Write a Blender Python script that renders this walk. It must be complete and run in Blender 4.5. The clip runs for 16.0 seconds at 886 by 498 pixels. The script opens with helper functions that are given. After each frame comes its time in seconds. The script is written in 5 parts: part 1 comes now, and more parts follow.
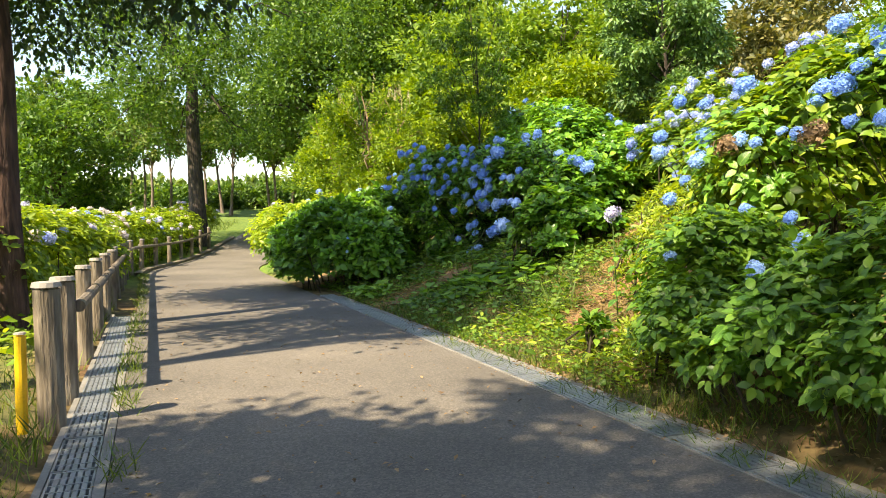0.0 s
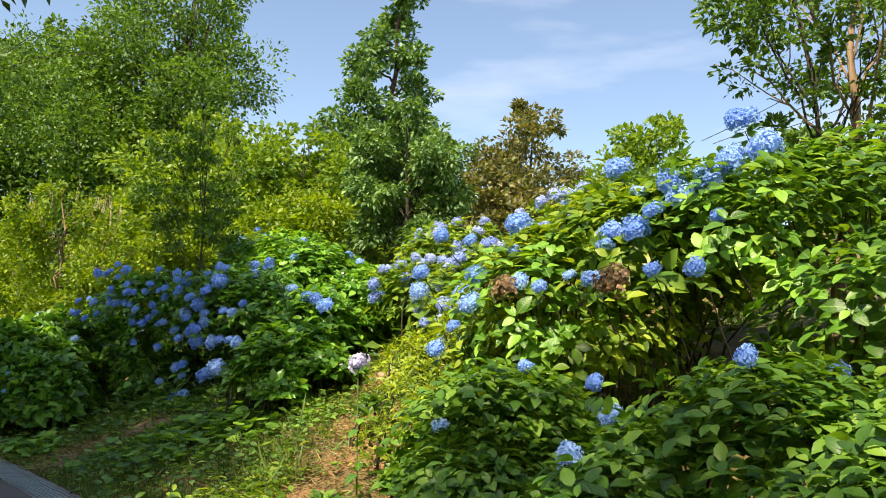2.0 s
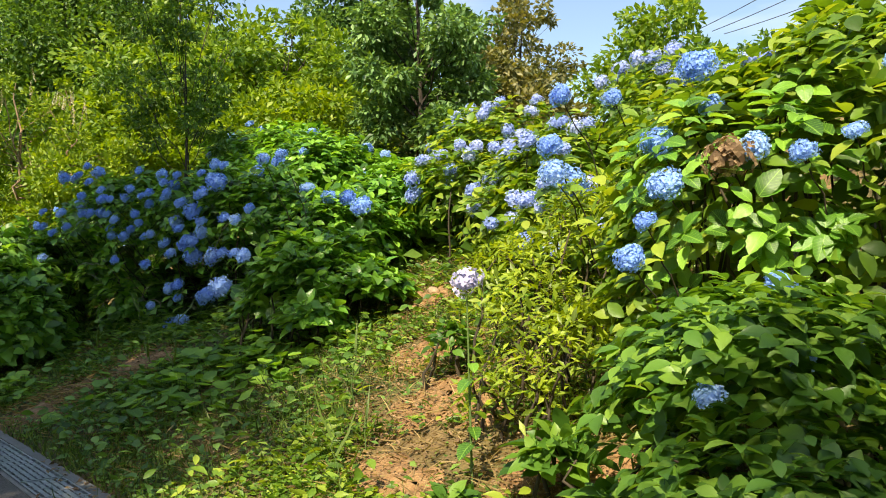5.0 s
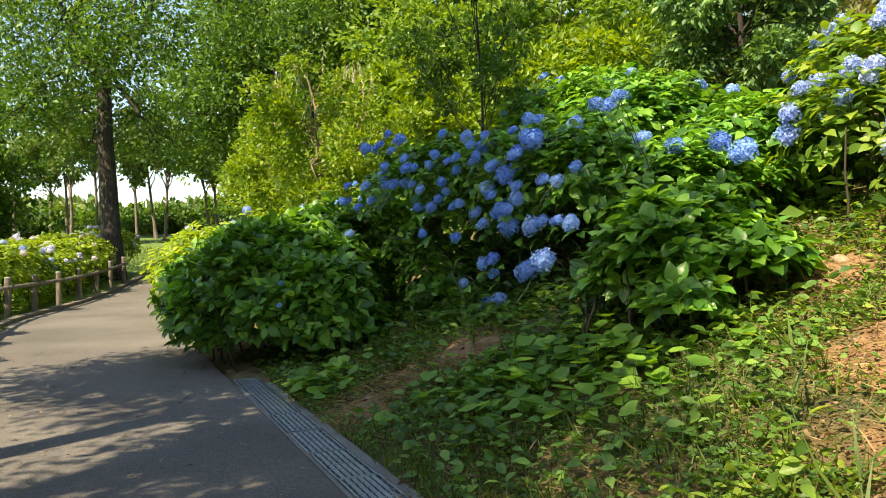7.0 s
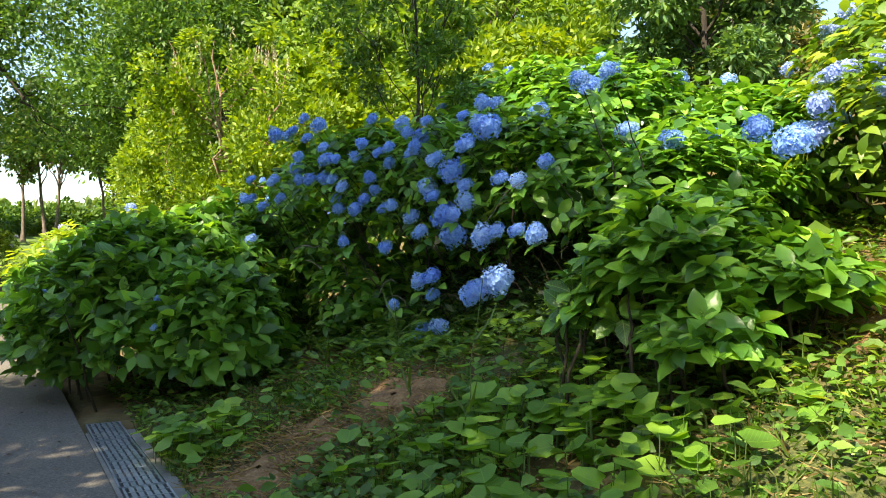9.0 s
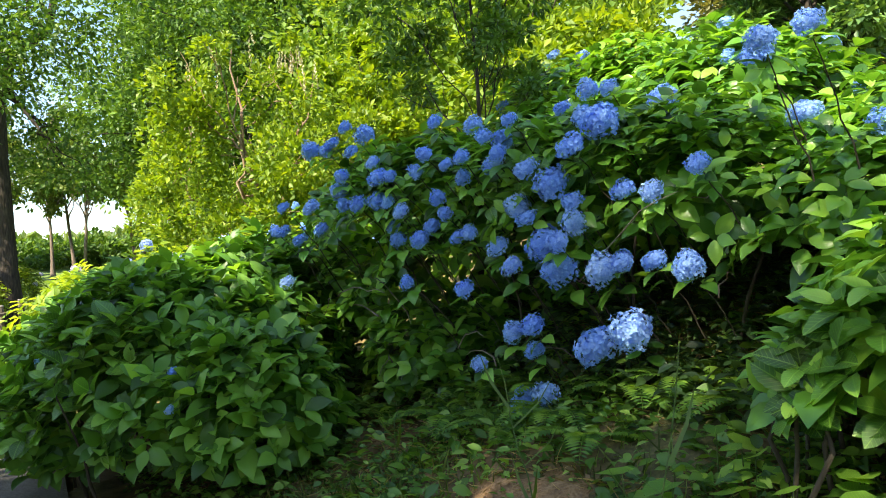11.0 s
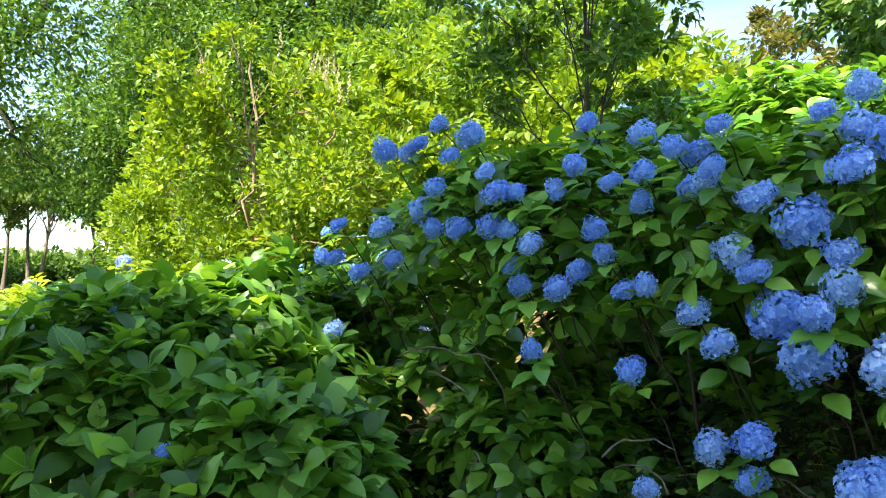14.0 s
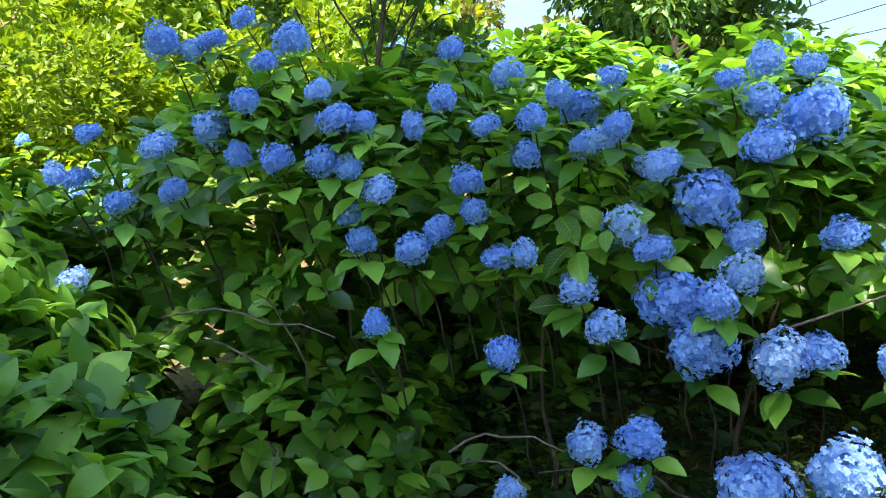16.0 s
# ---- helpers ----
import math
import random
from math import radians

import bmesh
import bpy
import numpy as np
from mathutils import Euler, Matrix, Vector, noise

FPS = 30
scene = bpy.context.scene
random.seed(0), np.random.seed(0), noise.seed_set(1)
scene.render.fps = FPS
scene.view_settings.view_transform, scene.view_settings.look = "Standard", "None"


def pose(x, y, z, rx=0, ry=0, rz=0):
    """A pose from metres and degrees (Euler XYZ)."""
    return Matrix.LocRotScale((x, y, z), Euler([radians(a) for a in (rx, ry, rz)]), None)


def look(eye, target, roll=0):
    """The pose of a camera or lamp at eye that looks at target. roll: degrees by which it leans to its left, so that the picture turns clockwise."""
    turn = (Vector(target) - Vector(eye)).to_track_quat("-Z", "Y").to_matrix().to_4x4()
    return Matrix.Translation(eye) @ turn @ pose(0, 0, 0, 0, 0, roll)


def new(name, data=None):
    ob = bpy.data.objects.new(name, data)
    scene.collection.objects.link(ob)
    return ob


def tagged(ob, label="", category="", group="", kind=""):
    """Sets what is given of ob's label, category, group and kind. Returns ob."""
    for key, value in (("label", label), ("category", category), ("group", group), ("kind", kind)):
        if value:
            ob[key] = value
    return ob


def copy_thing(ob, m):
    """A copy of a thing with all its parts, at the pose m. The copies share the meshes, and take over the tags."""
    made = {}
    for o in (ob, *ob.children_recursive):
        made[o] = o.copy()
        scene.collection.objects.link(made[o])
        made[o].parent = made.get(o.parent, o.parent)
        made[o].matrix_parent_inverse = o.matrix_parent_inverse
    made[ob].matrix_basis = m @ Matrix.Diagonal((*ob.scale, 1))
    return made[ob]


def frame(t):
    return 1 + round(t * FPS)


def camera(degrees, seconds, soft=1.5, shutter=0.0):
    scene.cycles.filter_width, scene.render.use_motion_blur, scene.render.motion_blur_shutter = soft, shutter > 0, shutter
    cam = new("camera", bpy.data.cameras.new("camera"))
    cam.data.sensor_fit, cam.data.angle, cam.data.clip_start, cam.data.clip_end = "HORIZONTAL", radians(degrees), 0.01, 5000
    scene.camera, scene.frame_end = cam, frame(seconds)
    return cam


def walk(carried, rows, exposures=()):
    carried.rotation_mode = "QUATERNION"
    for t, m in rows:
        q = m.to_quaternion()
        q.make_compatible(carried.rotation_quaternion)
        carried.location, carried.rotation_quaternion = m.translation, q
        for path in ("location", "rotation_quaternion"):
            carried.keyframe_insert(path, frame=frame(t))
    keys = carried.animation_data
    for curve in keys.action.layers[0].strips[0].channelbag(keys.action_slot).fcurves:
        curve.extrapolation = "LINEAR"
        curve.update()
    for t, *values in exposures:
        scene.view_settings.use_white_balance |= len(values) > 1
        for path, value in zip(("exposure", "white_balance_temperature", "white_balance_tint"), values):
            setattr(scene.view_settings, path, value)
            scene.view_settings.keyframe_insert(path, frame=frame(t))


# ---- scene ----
cam = camera(60.2, 16.0, soft=1.0)
PATH = [
    (0, (-0.021, 0.304, 1.165), (-0.544, 2.233, 1.098), -0.5),
    (0.5, (-0.05, 0.681, 1.182), (-0.217, 2.674, 1.188), 2.8),
    (1, (-0.071, 1.056, 1.189), (-0.045, 3.052, 1.301), 3.2),
    (1.5, (-0.228, 1.431, 1.219), (-0.099, 3.415, 1.433), 3.3),
    (2, (-0.258, 1.751, 1.186), (-0.087, 3.717, 1.508), 2.7),
    (2.5, (-0.308, 2.126, 1.233), (-0.057, 4.071, 1.624), 1.0),
    (3, (-0.476, 2.373, 1.234), (-0.092, 4.298, 1.616), 0.7),
    (3.2, (-0.513, 2.475, 1.22), (-0.113, 4.399, 1.59), 0.6),
    (5.3, (-0.916, 3.88, 1.259), (-0.763, 5.874, 1.284), 0.5),
    (5.5, (-0.92, 4.048, 1.285), (-0.898, 6.048, 1.286), -0.3),
    (6, (-1.283, 4.314, 1.297), (-1.485, 6.303, 1.302), -1.8),
    (6.5, (-1.393, 4.664, 1.319), (-1.84, 6.613, 1.324), -2.7),
    (7, (-1.688, 4.95, 1.297), (-2.097, 6.908, 1.285), -1.1),
    (7.5, (-1.758, 5.29, 1.268), (-2.02, 7.273, 1.232), 0.9),
    (8, (-1.825, 5.656, 1.262), (-1.976, 7.65, 1.248), 1.9),
    (8.5, (-2.041, 6.088, 1.282), (-2.154, 8.085, 1.295), 2.7),
    (8.7, (-2.067, 6.226, 1.273), (-2.211, 8.221, 1.298), 2.2),
    (10.8, (-2.543, 7.726, 1.491), (-2.78, 9.712, 1.504), -2.7),
    (11, (-2.634, 7.848, 1.504), (-2.896, 9.83, 1.55), -2.4),
    (11.5, (-2.847, 8.077, 1.518), (-3.374, 10.0, 1.675), -5.7),
    (12, (-2.995, 8.347, 1.529), (-3.706, 10.208, 1.713), -8.5),
    (12.5, (-3.233, 8.537, 1.498), (-3.824, 10.445, 1.606), -7.9),
    (13, (-3.368, 8.782, 1.435), (-3.692, 10.753, 1.531), -6.6),
    (13.5, (-3.49, 9.114, 1.449), (-3.691, 11.096, 1.633), -1.0),
    (14, (-3.626, 9.339, 1.475), (-3.8, 11.321, 1.683), 3.8),
    (14.5, (-3.759, 9.619, 1.468), (-3.648, 11.602, 1.704), 3.6),
    (15, (-3.824, 9.925, 1.506), (-3.359, 11.859, 1.716), 1.3),
    (15.5, (-4.15, 10.129, 1.508), (-3.405, 11.979, 1.666), 3.7),
    (16, (-4.218, 10.125, 1.509), (-3.535, 11.999, 1.646), 6.6),
]
walk(cam, [(t, look(eye, target, roll)) for t, eye, target, roll in PATH],
     exposures=[(0.0, 1.40, 7800, 11), (0.6, 1.12, 7700, 11), (2.0, 0.92, 7500, 11), (3.2, 0.82, 7500, 11), (5.3, 0.98, 7500, 10), (6.5, 1.02, 7500, 10), (8.5, 1.36, 7300, 9), (12.5, 1.60, 6800, 9), (15.5, 1.92, 6650, 8), (16.0, 1.92, 6650, 8)])

# ---------------------------------------------------------------- world, sun
SUN_WAY = Vector((0.43, 0.82, -1.10)).normalized()      # the way the sunlight travels
world = bpy.data.worlds.new("sky")
scene.world = world
world.use_nodes = True
wn = world.node_tree.nodes
wl = world.node_tree.links
sky = wn.new("ShaderNodeTexSky")
sky.sky_type = 'NISHITA'
sky.sun_disc = False
sky.sun_elevation = math.asin(-SUN_WAY.z)
sky.sun_rotation = math.atan2(-SUN_WAY.x, -SUN_WAY.y)
sky.air_density, sky.dust_density, sky.ozone_density = 1.0, 0.6, 2.0
w_tc = wn.new("ShaderNodeTexCoord")
w_map = wn.new("ShaderNodeMapping")
w_map.inputs["Scale"].default_value = (1.0, 1.6, 5.0)
w_noise = wn.new("ShaderNodeTexNoise")
w_noise.inputs["Scale"].default_value = 2.2
w_noise.inputs["Detail"].default_value = 6.0
w_ramp = wn.new("ShaderNodeValToRGB")
w_ramp.color_ramp.elements[0].position = 0.54
w_ramp.color_ramp.elements[1].position = 0.95
w_ramp.color_ramp.elements[0].color = (0, 0, 0, 1)
w_ramp.color_ramp.elements[1].color = (0.7, 0.7, 0.7, 1)
w_mix = wn.new("ShaderNodeMixRGB")
w_mix.inputs[2].default_value = (5.6, 5.9, 6.8, 1)
wl.new(w_tc.outputs["Generated"], w_map.inputs["Vector"])
wl.new(w_map.outputs["Vector"], w_noise.inputs["Vector"])
wl.new(w_noise.outputs["Fac"], w_ramp.inputs["Fac"])
wl.new(w_ramp.outputs["Color"], w_mix.inputs[0])
wl.new(sky.outputs["Color"], w_mix.inputs[1])
wl.new(w_mix.outputs["Color"], wn["Background"].inputs["Color"])
wn["Background"].inputs["Strength"].default_value = 0.14

sun_data = bpy.data.lights.new("sun", 'SUN')
sun_data.energy, sun_data.angle, sun_data.color = 4.95, radians(0.55), (1.0, 0.91, 0.74)
sun = new("sun", sun_data)
sun.matrix_world = look((-20, -30, 50), Vector((-20, -30, 50)) + SUN_WAY)

# ---------------------------------------------------------------- plan
N_AX = np.array([0.809, 0.588])      # across the path, towards the bank
S_AX = np.array([-0.588, 0.809])     # along the path
rng = np.random.default_rng(7)


def plan(n, s):
    """World x, y of a place n metres across and s metres along the path."""
    return n * N_AX[0] + s * S_AX[0], n * N_AX[1] + s * S_AX[1]


def bend(s):
    """How far the path has swung to its bank side at s."""
    s = np.asarray(s, float)
    return 0.25 * (np.clip(s - 19.0, 0.0, 4.0) ** 2 / 8.0 + np.maximum(0.0, s - 23.0))


def climb(s):
    """How far the ground has risen along the path at s, beyond the bend."""
    s = np.asarray(s, float)
    return 0.075 * (np.clip(s - 24.0, 0.0, 8.0) ** 2 / 16.0 + np.clip(s - 32.0, 0.0, 60.0))


def height(x, y):
    """The ground's height."""
    x, y = np.asarray(x, float), np.asarray(y, float)
    n = x * N_AX[0] + y * N_AX[1]
    s = x * S_AX[0] + y * S_AX[1]
    b = np.minimum(bend(s), 60.0)
    d = np.clip(n - 3.1 - b, 0.0, 8.0)
    z = 0.44 * d * d / (d + 0.6) + 0.03 * np.clip(n - 11.1 - b, 0.0, 60.0)
    e = np.clip(-n + b - 1.2, 0.0, 8.0)
    z = z - 0.012 * e + climb(s)
    return z


def on_ground(x, y, lift=0.0):
    return Vector((x, y, float(height(x, y)) + lift))


# ---------------------------------------------------------------- materials
def nodes_of(name):
    m = bpy.data.materials.new(name)
    m.use_nodes = True
    t = m.node_tree
    return m, t.nodes, t.links, t.nodes["Principled BSDF"]


def noise_node(nd, ln, scale, detail=4.0, coord="Object"):
    tc = nd.new("ShaderNodeTexCoord")
    nz = nd.new("ShaderNodeTexNoise")
    nz.inputs["Scale"].default_value = scale
    nz.inputs["Detail"].default_value = detail
    ln.new(tc.outputs[coord], nz.inputs["Vector"])
    return nz


def ramp(nd, ln, source, stops):
    r = nd.new("ShaderNodeValToRGB")
    els = r.color_ramp.elements
    while len(els) < len(stops):
        els.new(0.5)
    for e, (p, c) in zip(els, stops):
        e.position, e.color = p, (*c, 1)
    ln.new(source, r.inputs["Fac"])
    return r


def vein_pattern(nd, ln):
    """Midrib and slanting side veins in a leaf's own coordinates: 0 blade, up to 0.6 vein."""
    tc = nd.new("ShaderNodeTexCoord")
    xyz = nd.new("ShaderNodeSeparateXYZ")
    ln.new(tc.outputs["Object"], xyz.inputs[0])

    def step(kind, a, b):
        node = nd.new("ShaderNodeMath")
        node.operation = kind
        for k, v in enumerate((a, b)):
            if v is None:
                continue
            if isinstance(v, float):
                node.inputs[k].default_value = v
            else:
                ln.new(v, node.inputs[k])
        return node.outputs[0]

    off = step('ABSOLUTE', xyz.outputs["X"], None)
    slant = step('SUBTRACT', xyz.outputs["Y"], step('MULTIPLY', off, 0.9))
    side = step('GREATER_THAN', step('SINE', step('MULTIPLY', slant, 52.0), None), 0.90)
    rib = step('LESS_THAN', off, 0.014)
    return step('MULTIPLY', step('MAXIMUM', rib, step('MULTIPLY', side, 0.6)), 0.6)


def leaf_material(name, dark, mid, light, rough=0.45, through_light=0.3, by_object=False, contrast=(0.55, 0.82, 1.0)):
    """Leaves: every leaf its own green, waxy, letting some light through."""
    m, nd, ln, bsdf = nodes_of(name)
    if by_object:
        src = nd.new("ShaderNodeObjectInfo").outputs["Random"]
    else:
        src = nd.new("ShaderNodeNewGeometry").outputs["Random Per Island"]
    dark, mid, light = ((1.10 * k * c[0], k * c[1], 0.95 * k * c[2]) for c, k in zip((dark, mid, light), contrast))
    r = ramp(nd, ln, src, [(0.0, dark), (0.5, mid), (1.0, light)])
    nz = noise_node(nd, ln, 1.1, 3.0)
    mx = nd.new("ShaderNodeMixRGB")
    mx.blend_type = 'MULTIPLY'
    mx.inputs[0].default_value = 0.5
    sh = ramp(nd, ln, nz.outputs["Fac"], [(0.3, (0.62, 0.66, 0.6)), (0.7, (1.25, 1.2, 1.1))])
    ln.new(r.outputs["Color"], mx.inputs[1])
    ln.new(sh.outputs["Color"], mx.inputs[2])
    ln.new(mx.outputs["Color"], bsdf.inputs["Base Color"])
    bsdf.inputs["Roughness"].default_value = rough
    bsdf.inputs["Specular IOR Level"].default_value = 0.5
    tr = nd.new("ShaderNodeBsdfTranslucent")
    warm = nd.new("ShaderNodeMixRGB")
    warm.blend_type = 'MULTIPLY'
    warm.inputs[0].default_value = 1.0
    warm.inputs[2].default_value = (1.9, 1.7, 0.6, 1)
    ln.new(mx.outputs["Color"], warm.inputs[1])
    ln.new(warm.outputs["Color"], tr.inputs["Color"])
    ms = nd.new("ShaderNodeMixShader")
    ms.inputs["Fac"].default_value = through_light
    ln.new(bsdf.outputs["BSDF"], ms.inputs[1])
    ln.new(tr.outputs["BSDF"], ms.inputs[2])
    ln.new(ms.outputs["Shader"], nd["Material Output"].inputs["Surface"])
    if by_object:
        veins = vein_pattern(nd, ln)
        pale = nd.new("ShaderNodeMixRGB")
        pale.inputs[2].default_value = (*(min(1.0, 1.25 * c) for c in light), 1)
        ln.new(veins, pale.inputs[0])
        ln.new(mx.outputs["Color"], pale.inputs[1])
        ln.new(pale.outputs["Color"], bsdf.inputs["Base Color"])
    fine = noise_node(nd, ln, 90.0, 2.0)
    bp = nd.new("ShaderNodeBump")
    bp.inputs["Strength"].default_value = 0.25
    bp.inputs["Distance"].default_value = 0.004
    ln.new(fine.outputs["Fac"], bp.inputs["Height"])
    ln.new(bp.outputs["Normal"], bsdf.inputs["Normal"])
    return m


def petal_material(name, deep, mid, pale):
    """Petals: each head its own shade, each floret a little off it."""
    m, nd, ln, bsdf = nodes_of(name)
    head = nd.new("ShaderNodeObjectInfo").outputs["Random"]
    isle = nd.new("ShaderNodeNewGeometry").outputs["Random Per Island"]
    ad = nd.new("ShaderNodeMath")
    ad.operation = 'MULTIPLY_ADD'
    ad.inputs[1].default_value = 0.45
    ln.new(isle, ad.inputs[0])
    half = nd.new("ShaderNodeMath")
    half.operation = 'MULTIPLY'
    half.inputs[1].default_value = 0.55
    ln.new(head, half.inputs[0])
    ln.new(half.outputs[0], ad.inputs[2])
    r = ramp(nd, ln, ad.outputs[0], [(0.0, deep), (0.5, mid), (1.0, pale)])
    ln.new(r.outputs["Color"], bsdf.inputs["Base Color"])
    bsdf.inputs["Roughness"].default_value = 0.6
    tr = nd.new("ShaderNodeBsdfTranslucent")
    ln.new(r.outputs["Color"], tr.inputs["Color"])
    ms = nd.new("ShaderNodeMixShader")
    ms.inputs["Fac"].default_value = 0.3
    ln.new(bsdf.outputs["BSDF"], ms.inputs[1])
    ln.new(tr.outputs["BSDF"], ms.inputs[2])
    ln.new(ms.outputs["Shader"], nd["Material Output"].inputs["Surface"])
    return m


def solid_material(name, stops, scale, rough=0.85, bump=0.4, fine_scale=60.0, metal=0.0, distance=0.01):
    """Bark, wood, concrete, metal: colour from coarse and fine noise, relief from the fine one."""
    m, nd, ln, bsdf = nodes_of(name)
    a = noise_node(nd, ln, scale, 6.0)
    b = noise_node(nd, ln, fine_scale, 4.0)
    mixed = nd.new("ShaderNodeMath")
    mixed.operation = 'MULTIPLY_ADD'
    mixed.inputs[1].default_value = 0.4
    ln.new(b.outputs["Fac"], mixed.inputs[0])
    low = nd.new("ShaderNodeMath")
    low.operation = 'MULTIPLY'
    low.inputs[1].default_value = 0.6
    ln.new(a.outputs["Fac"], low.inputs[0])
    ln.new(low.outputs[0], mixed.inputs[2])
    r = ramp(nd, ln, mixed.outputs[0], stops)
    ln.new(r.outputs["Color"], bsdf.inputs["Base Color"])
    bsdf.inputs["Roughness"].default_value = rough
    bsdf.inputs["Metallic"].default_value = metal
    bp = nd.new("ShaderNodeBump")
    bp.inputs["Strength"].default_value = bump
    bp.inputs["Distance"].default_value = distance
    ln.new(mixed.outputs[0], bp.inputs["Height"])
    ln.new(bp.outputs["Normal"], bsdf.inputs["Normal"])
    return m


def bark_material(name, stops):
    m, nd, ln, bsdf = nodes_of(name)
    tc = nd.new("ShaderNodeTexCoord")
    mp = nd.new("ShaderNodeMapping")
    mp.inputs["Scale"].default_value = (9.0, 9.0, 1.6)
    nz = nd.new("ShaderNodeTexNoise")
    nz.inputs["Scale"].default_value = 2.4
    nz.inputs["Detail"].default_value = 8.0
    ln.new(tc.outputs["Object"], mp.inputs["Vector"])
    ln.new(mp.outputs["Vector"], nz.inputs["Vector"])
    r = ramp(nd, ln, nz.outputs["Fac"], stops)
    ln.new(r.outputs["Color"], bsdf.inputs["Base Color"])
    bsdf.inputs["Roughness"].default_value = 0.95
    bp = nd.new("ShaderNodeBump")
    bp.inputs["Strength"].default_value = 0.9
    bp.inputs["Distance"].default_value = 0.04
    ln.new(nz.outputs["Fac"], bp.inputs["Height"])
    ln.new(bp.outputs["Normal"], bsdf.inputs["Normal"])
    return m


LEAF_BLUE = leaf_material("hydrangea_leaf", (0.042, 0.140, 0.020), (0.088, 0.250, 0.034), (0.175, 0.360, 0.050), 0.30, 0.30, contrast=(0.7, 1.2, 1.45))
LEAF_DARK = leaf_material("dark_leaf", (0.047, 0.145, 0.024), (0.092, 0.248, 0.034), (0.165, 0.345, 0.052), 0.42, 0.34, contrast=(0.7, 1.2, 1.45))
LEAF_FRESH = leaf_material("fresh_leaf", (0.045, 0.140, 0.022), (0.085, 0.225, 0.030), (0.170, 0.320, 0.045), 0.45, 0.34, contrast=(0.7, 1.0, 1.15))
LEAF_SUNNY = leaf_material("sunny_leaf", (0.075, 0.190, 0.022), (0.150, 0.315, 0.034), (0.300, 0.420, 0.055), 0.45, 0.36, contrast=(0.6, 0.85, 1.05))
LEAF_YELLOW = leaf_material("yellow_green_leaf", (0.120, 0.210, 0.020), (0.225, 0.360, 0.030), (0.330, 0.450, 0.050), 0.45, 0.40, contrast=(0.8, 1.0, 1.1))
LEAF_FENCE = leaf_material("sunlit_fence_leaf", (0.110, 0.210, 0.022), (0.210, 0.350, 0.034), (0.330, 0.450, 0.055), 0.45, 0.38, contrast=(0.9, 1.0, 1.1))
LEAF_ONE = leaf_material("single_leaf", (0.044, 0.140, 0.022), (0.090, 0.250, 0.034), (0.180, 0.360, 0.052), 0.30, 0.30, True, contrast=(0.7, 1.2, 1.45))
LEAF_ROUND = leaf_material("butterbur_leaf", (0.090, 0.235, 0.030), (0.150, 0.345, 0.042), (0.235, 0.440, 0.060), 0.45, 0.40, True, contrast=(0.8, 1.0, 1.1))
LEAF_TREE = leaf_material("tree_leaf", (0.040, 0.110, 0.020), (0.085, 0.205, 0.032), (0.155, 0.300, 0.050), 0.5, 0.36, contrast=(0.85, 0.86, 0.88))
LEAF_MAPLE = leaf_material("maple_leaf", (0.075, 0.170, 0.020), (0.140, 0.265, 0.030), (0.230, 0.360, 0.044), 0.5, 0.40, contrast=(1.05, 0.98, 0.95))
LEAF_GOLD = leaf_material("golden_leaf", (0.105, 0.220, 0.016), (0.180, 0.325, 0.022), (0.290, 0.420, 0.032), 0.5, 0.40, contrast=(0.75, 0.85, 0.9))
LEAF_GREY = leaf_material("grey_green_leaf", (0.040, 0.100, 0.036), (0.070, 0.160, 0.052), (0.120, 0.225, 0.075), 0.5, 0.28, contrast=(1.1, 1.4, 1.6))
LEAF_OLIVE = leaf_material("olive_leaf", (0.070, 0.095, 0.030), (0.120, 0.140, 0.045), (0.190, 0.190, 0.070), 0.55, 0.28, contrast=(0.95, 1.05, 1.2))
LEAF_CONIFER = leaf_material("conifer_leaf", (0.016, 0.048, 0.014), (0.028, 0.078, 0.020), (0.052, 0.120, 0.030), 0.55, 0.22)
LEAF_FAR = leaf_material("far_leaf", (0.080, 0.150, 0.042), (0.140, 0.230, 0.064), (0.210, 0.300, 0.090), 0.6, 0.3, contrast=(1.05, 0.98, 0.95))
LEAF_WITHERED = leaf_material("withered_leaf", (0.15, 0.10, 0.055), (0.25, 0.175, 0.10), (0.36, 0.27, 0.17), 0.8, 0.2)
LEAF_SPIKE = leaf_material("seed_spike", (0.48, 0.47, 0.34), (0.62, 0.61, 0.46), (0.74, 0.72, 0.58), 0.8, 0.2)
LEAF_COVER = leaf_material("ground_cover_leaf", (0.045, 0.120, 0.024), (0.080, 0.190, 0.034), (0.145, 0.265, 0.050), 0.5, 0.32, contrast=(0.9, 1.3, 1.45))
GRASS = leaf_material("grass_blade", (0.055, 0.115, 0.020), (0.100, 0.190, 0.030), (0.190, 0.270, 0.055), 0.5, 0.35)
DRY = leaf_material("dry_grass", (0.22, 0.17, 0.07), (0.34, 0.27, 0.12), (0.46, 0.38, 0.20), 0.7, 0.3)
BLUE = petal_material("blue_petal", (0.160, 0.335, 0.84), (0.290, 0.510, 0.95), (0.500, 0.700, 0.98))
PALE = petal_material("pale_petal", (0.22, 0.34, 0.78), (0.37, 0.48, 0.86), (0.60, 0.67, 0.90))
WHITE = petal_material("white_petal", (0.50, 0.48, 0.74), (0.66, 0.64, 0.82), (0.80, 0.78, 0.86))
PINKISH = petal_material("pink_white_petal", (0.62, 0.50, 0.62), (0.74, 0.66, 0.68), (0.82, 0.80, 0.74))
BARK = bark_material("bark", [(0.3, (0.018, 0.014, 0.011)), (0.55, (0.055, 0.043, 0.033)), (0.8, (0.13, 0.10, 0.075))])
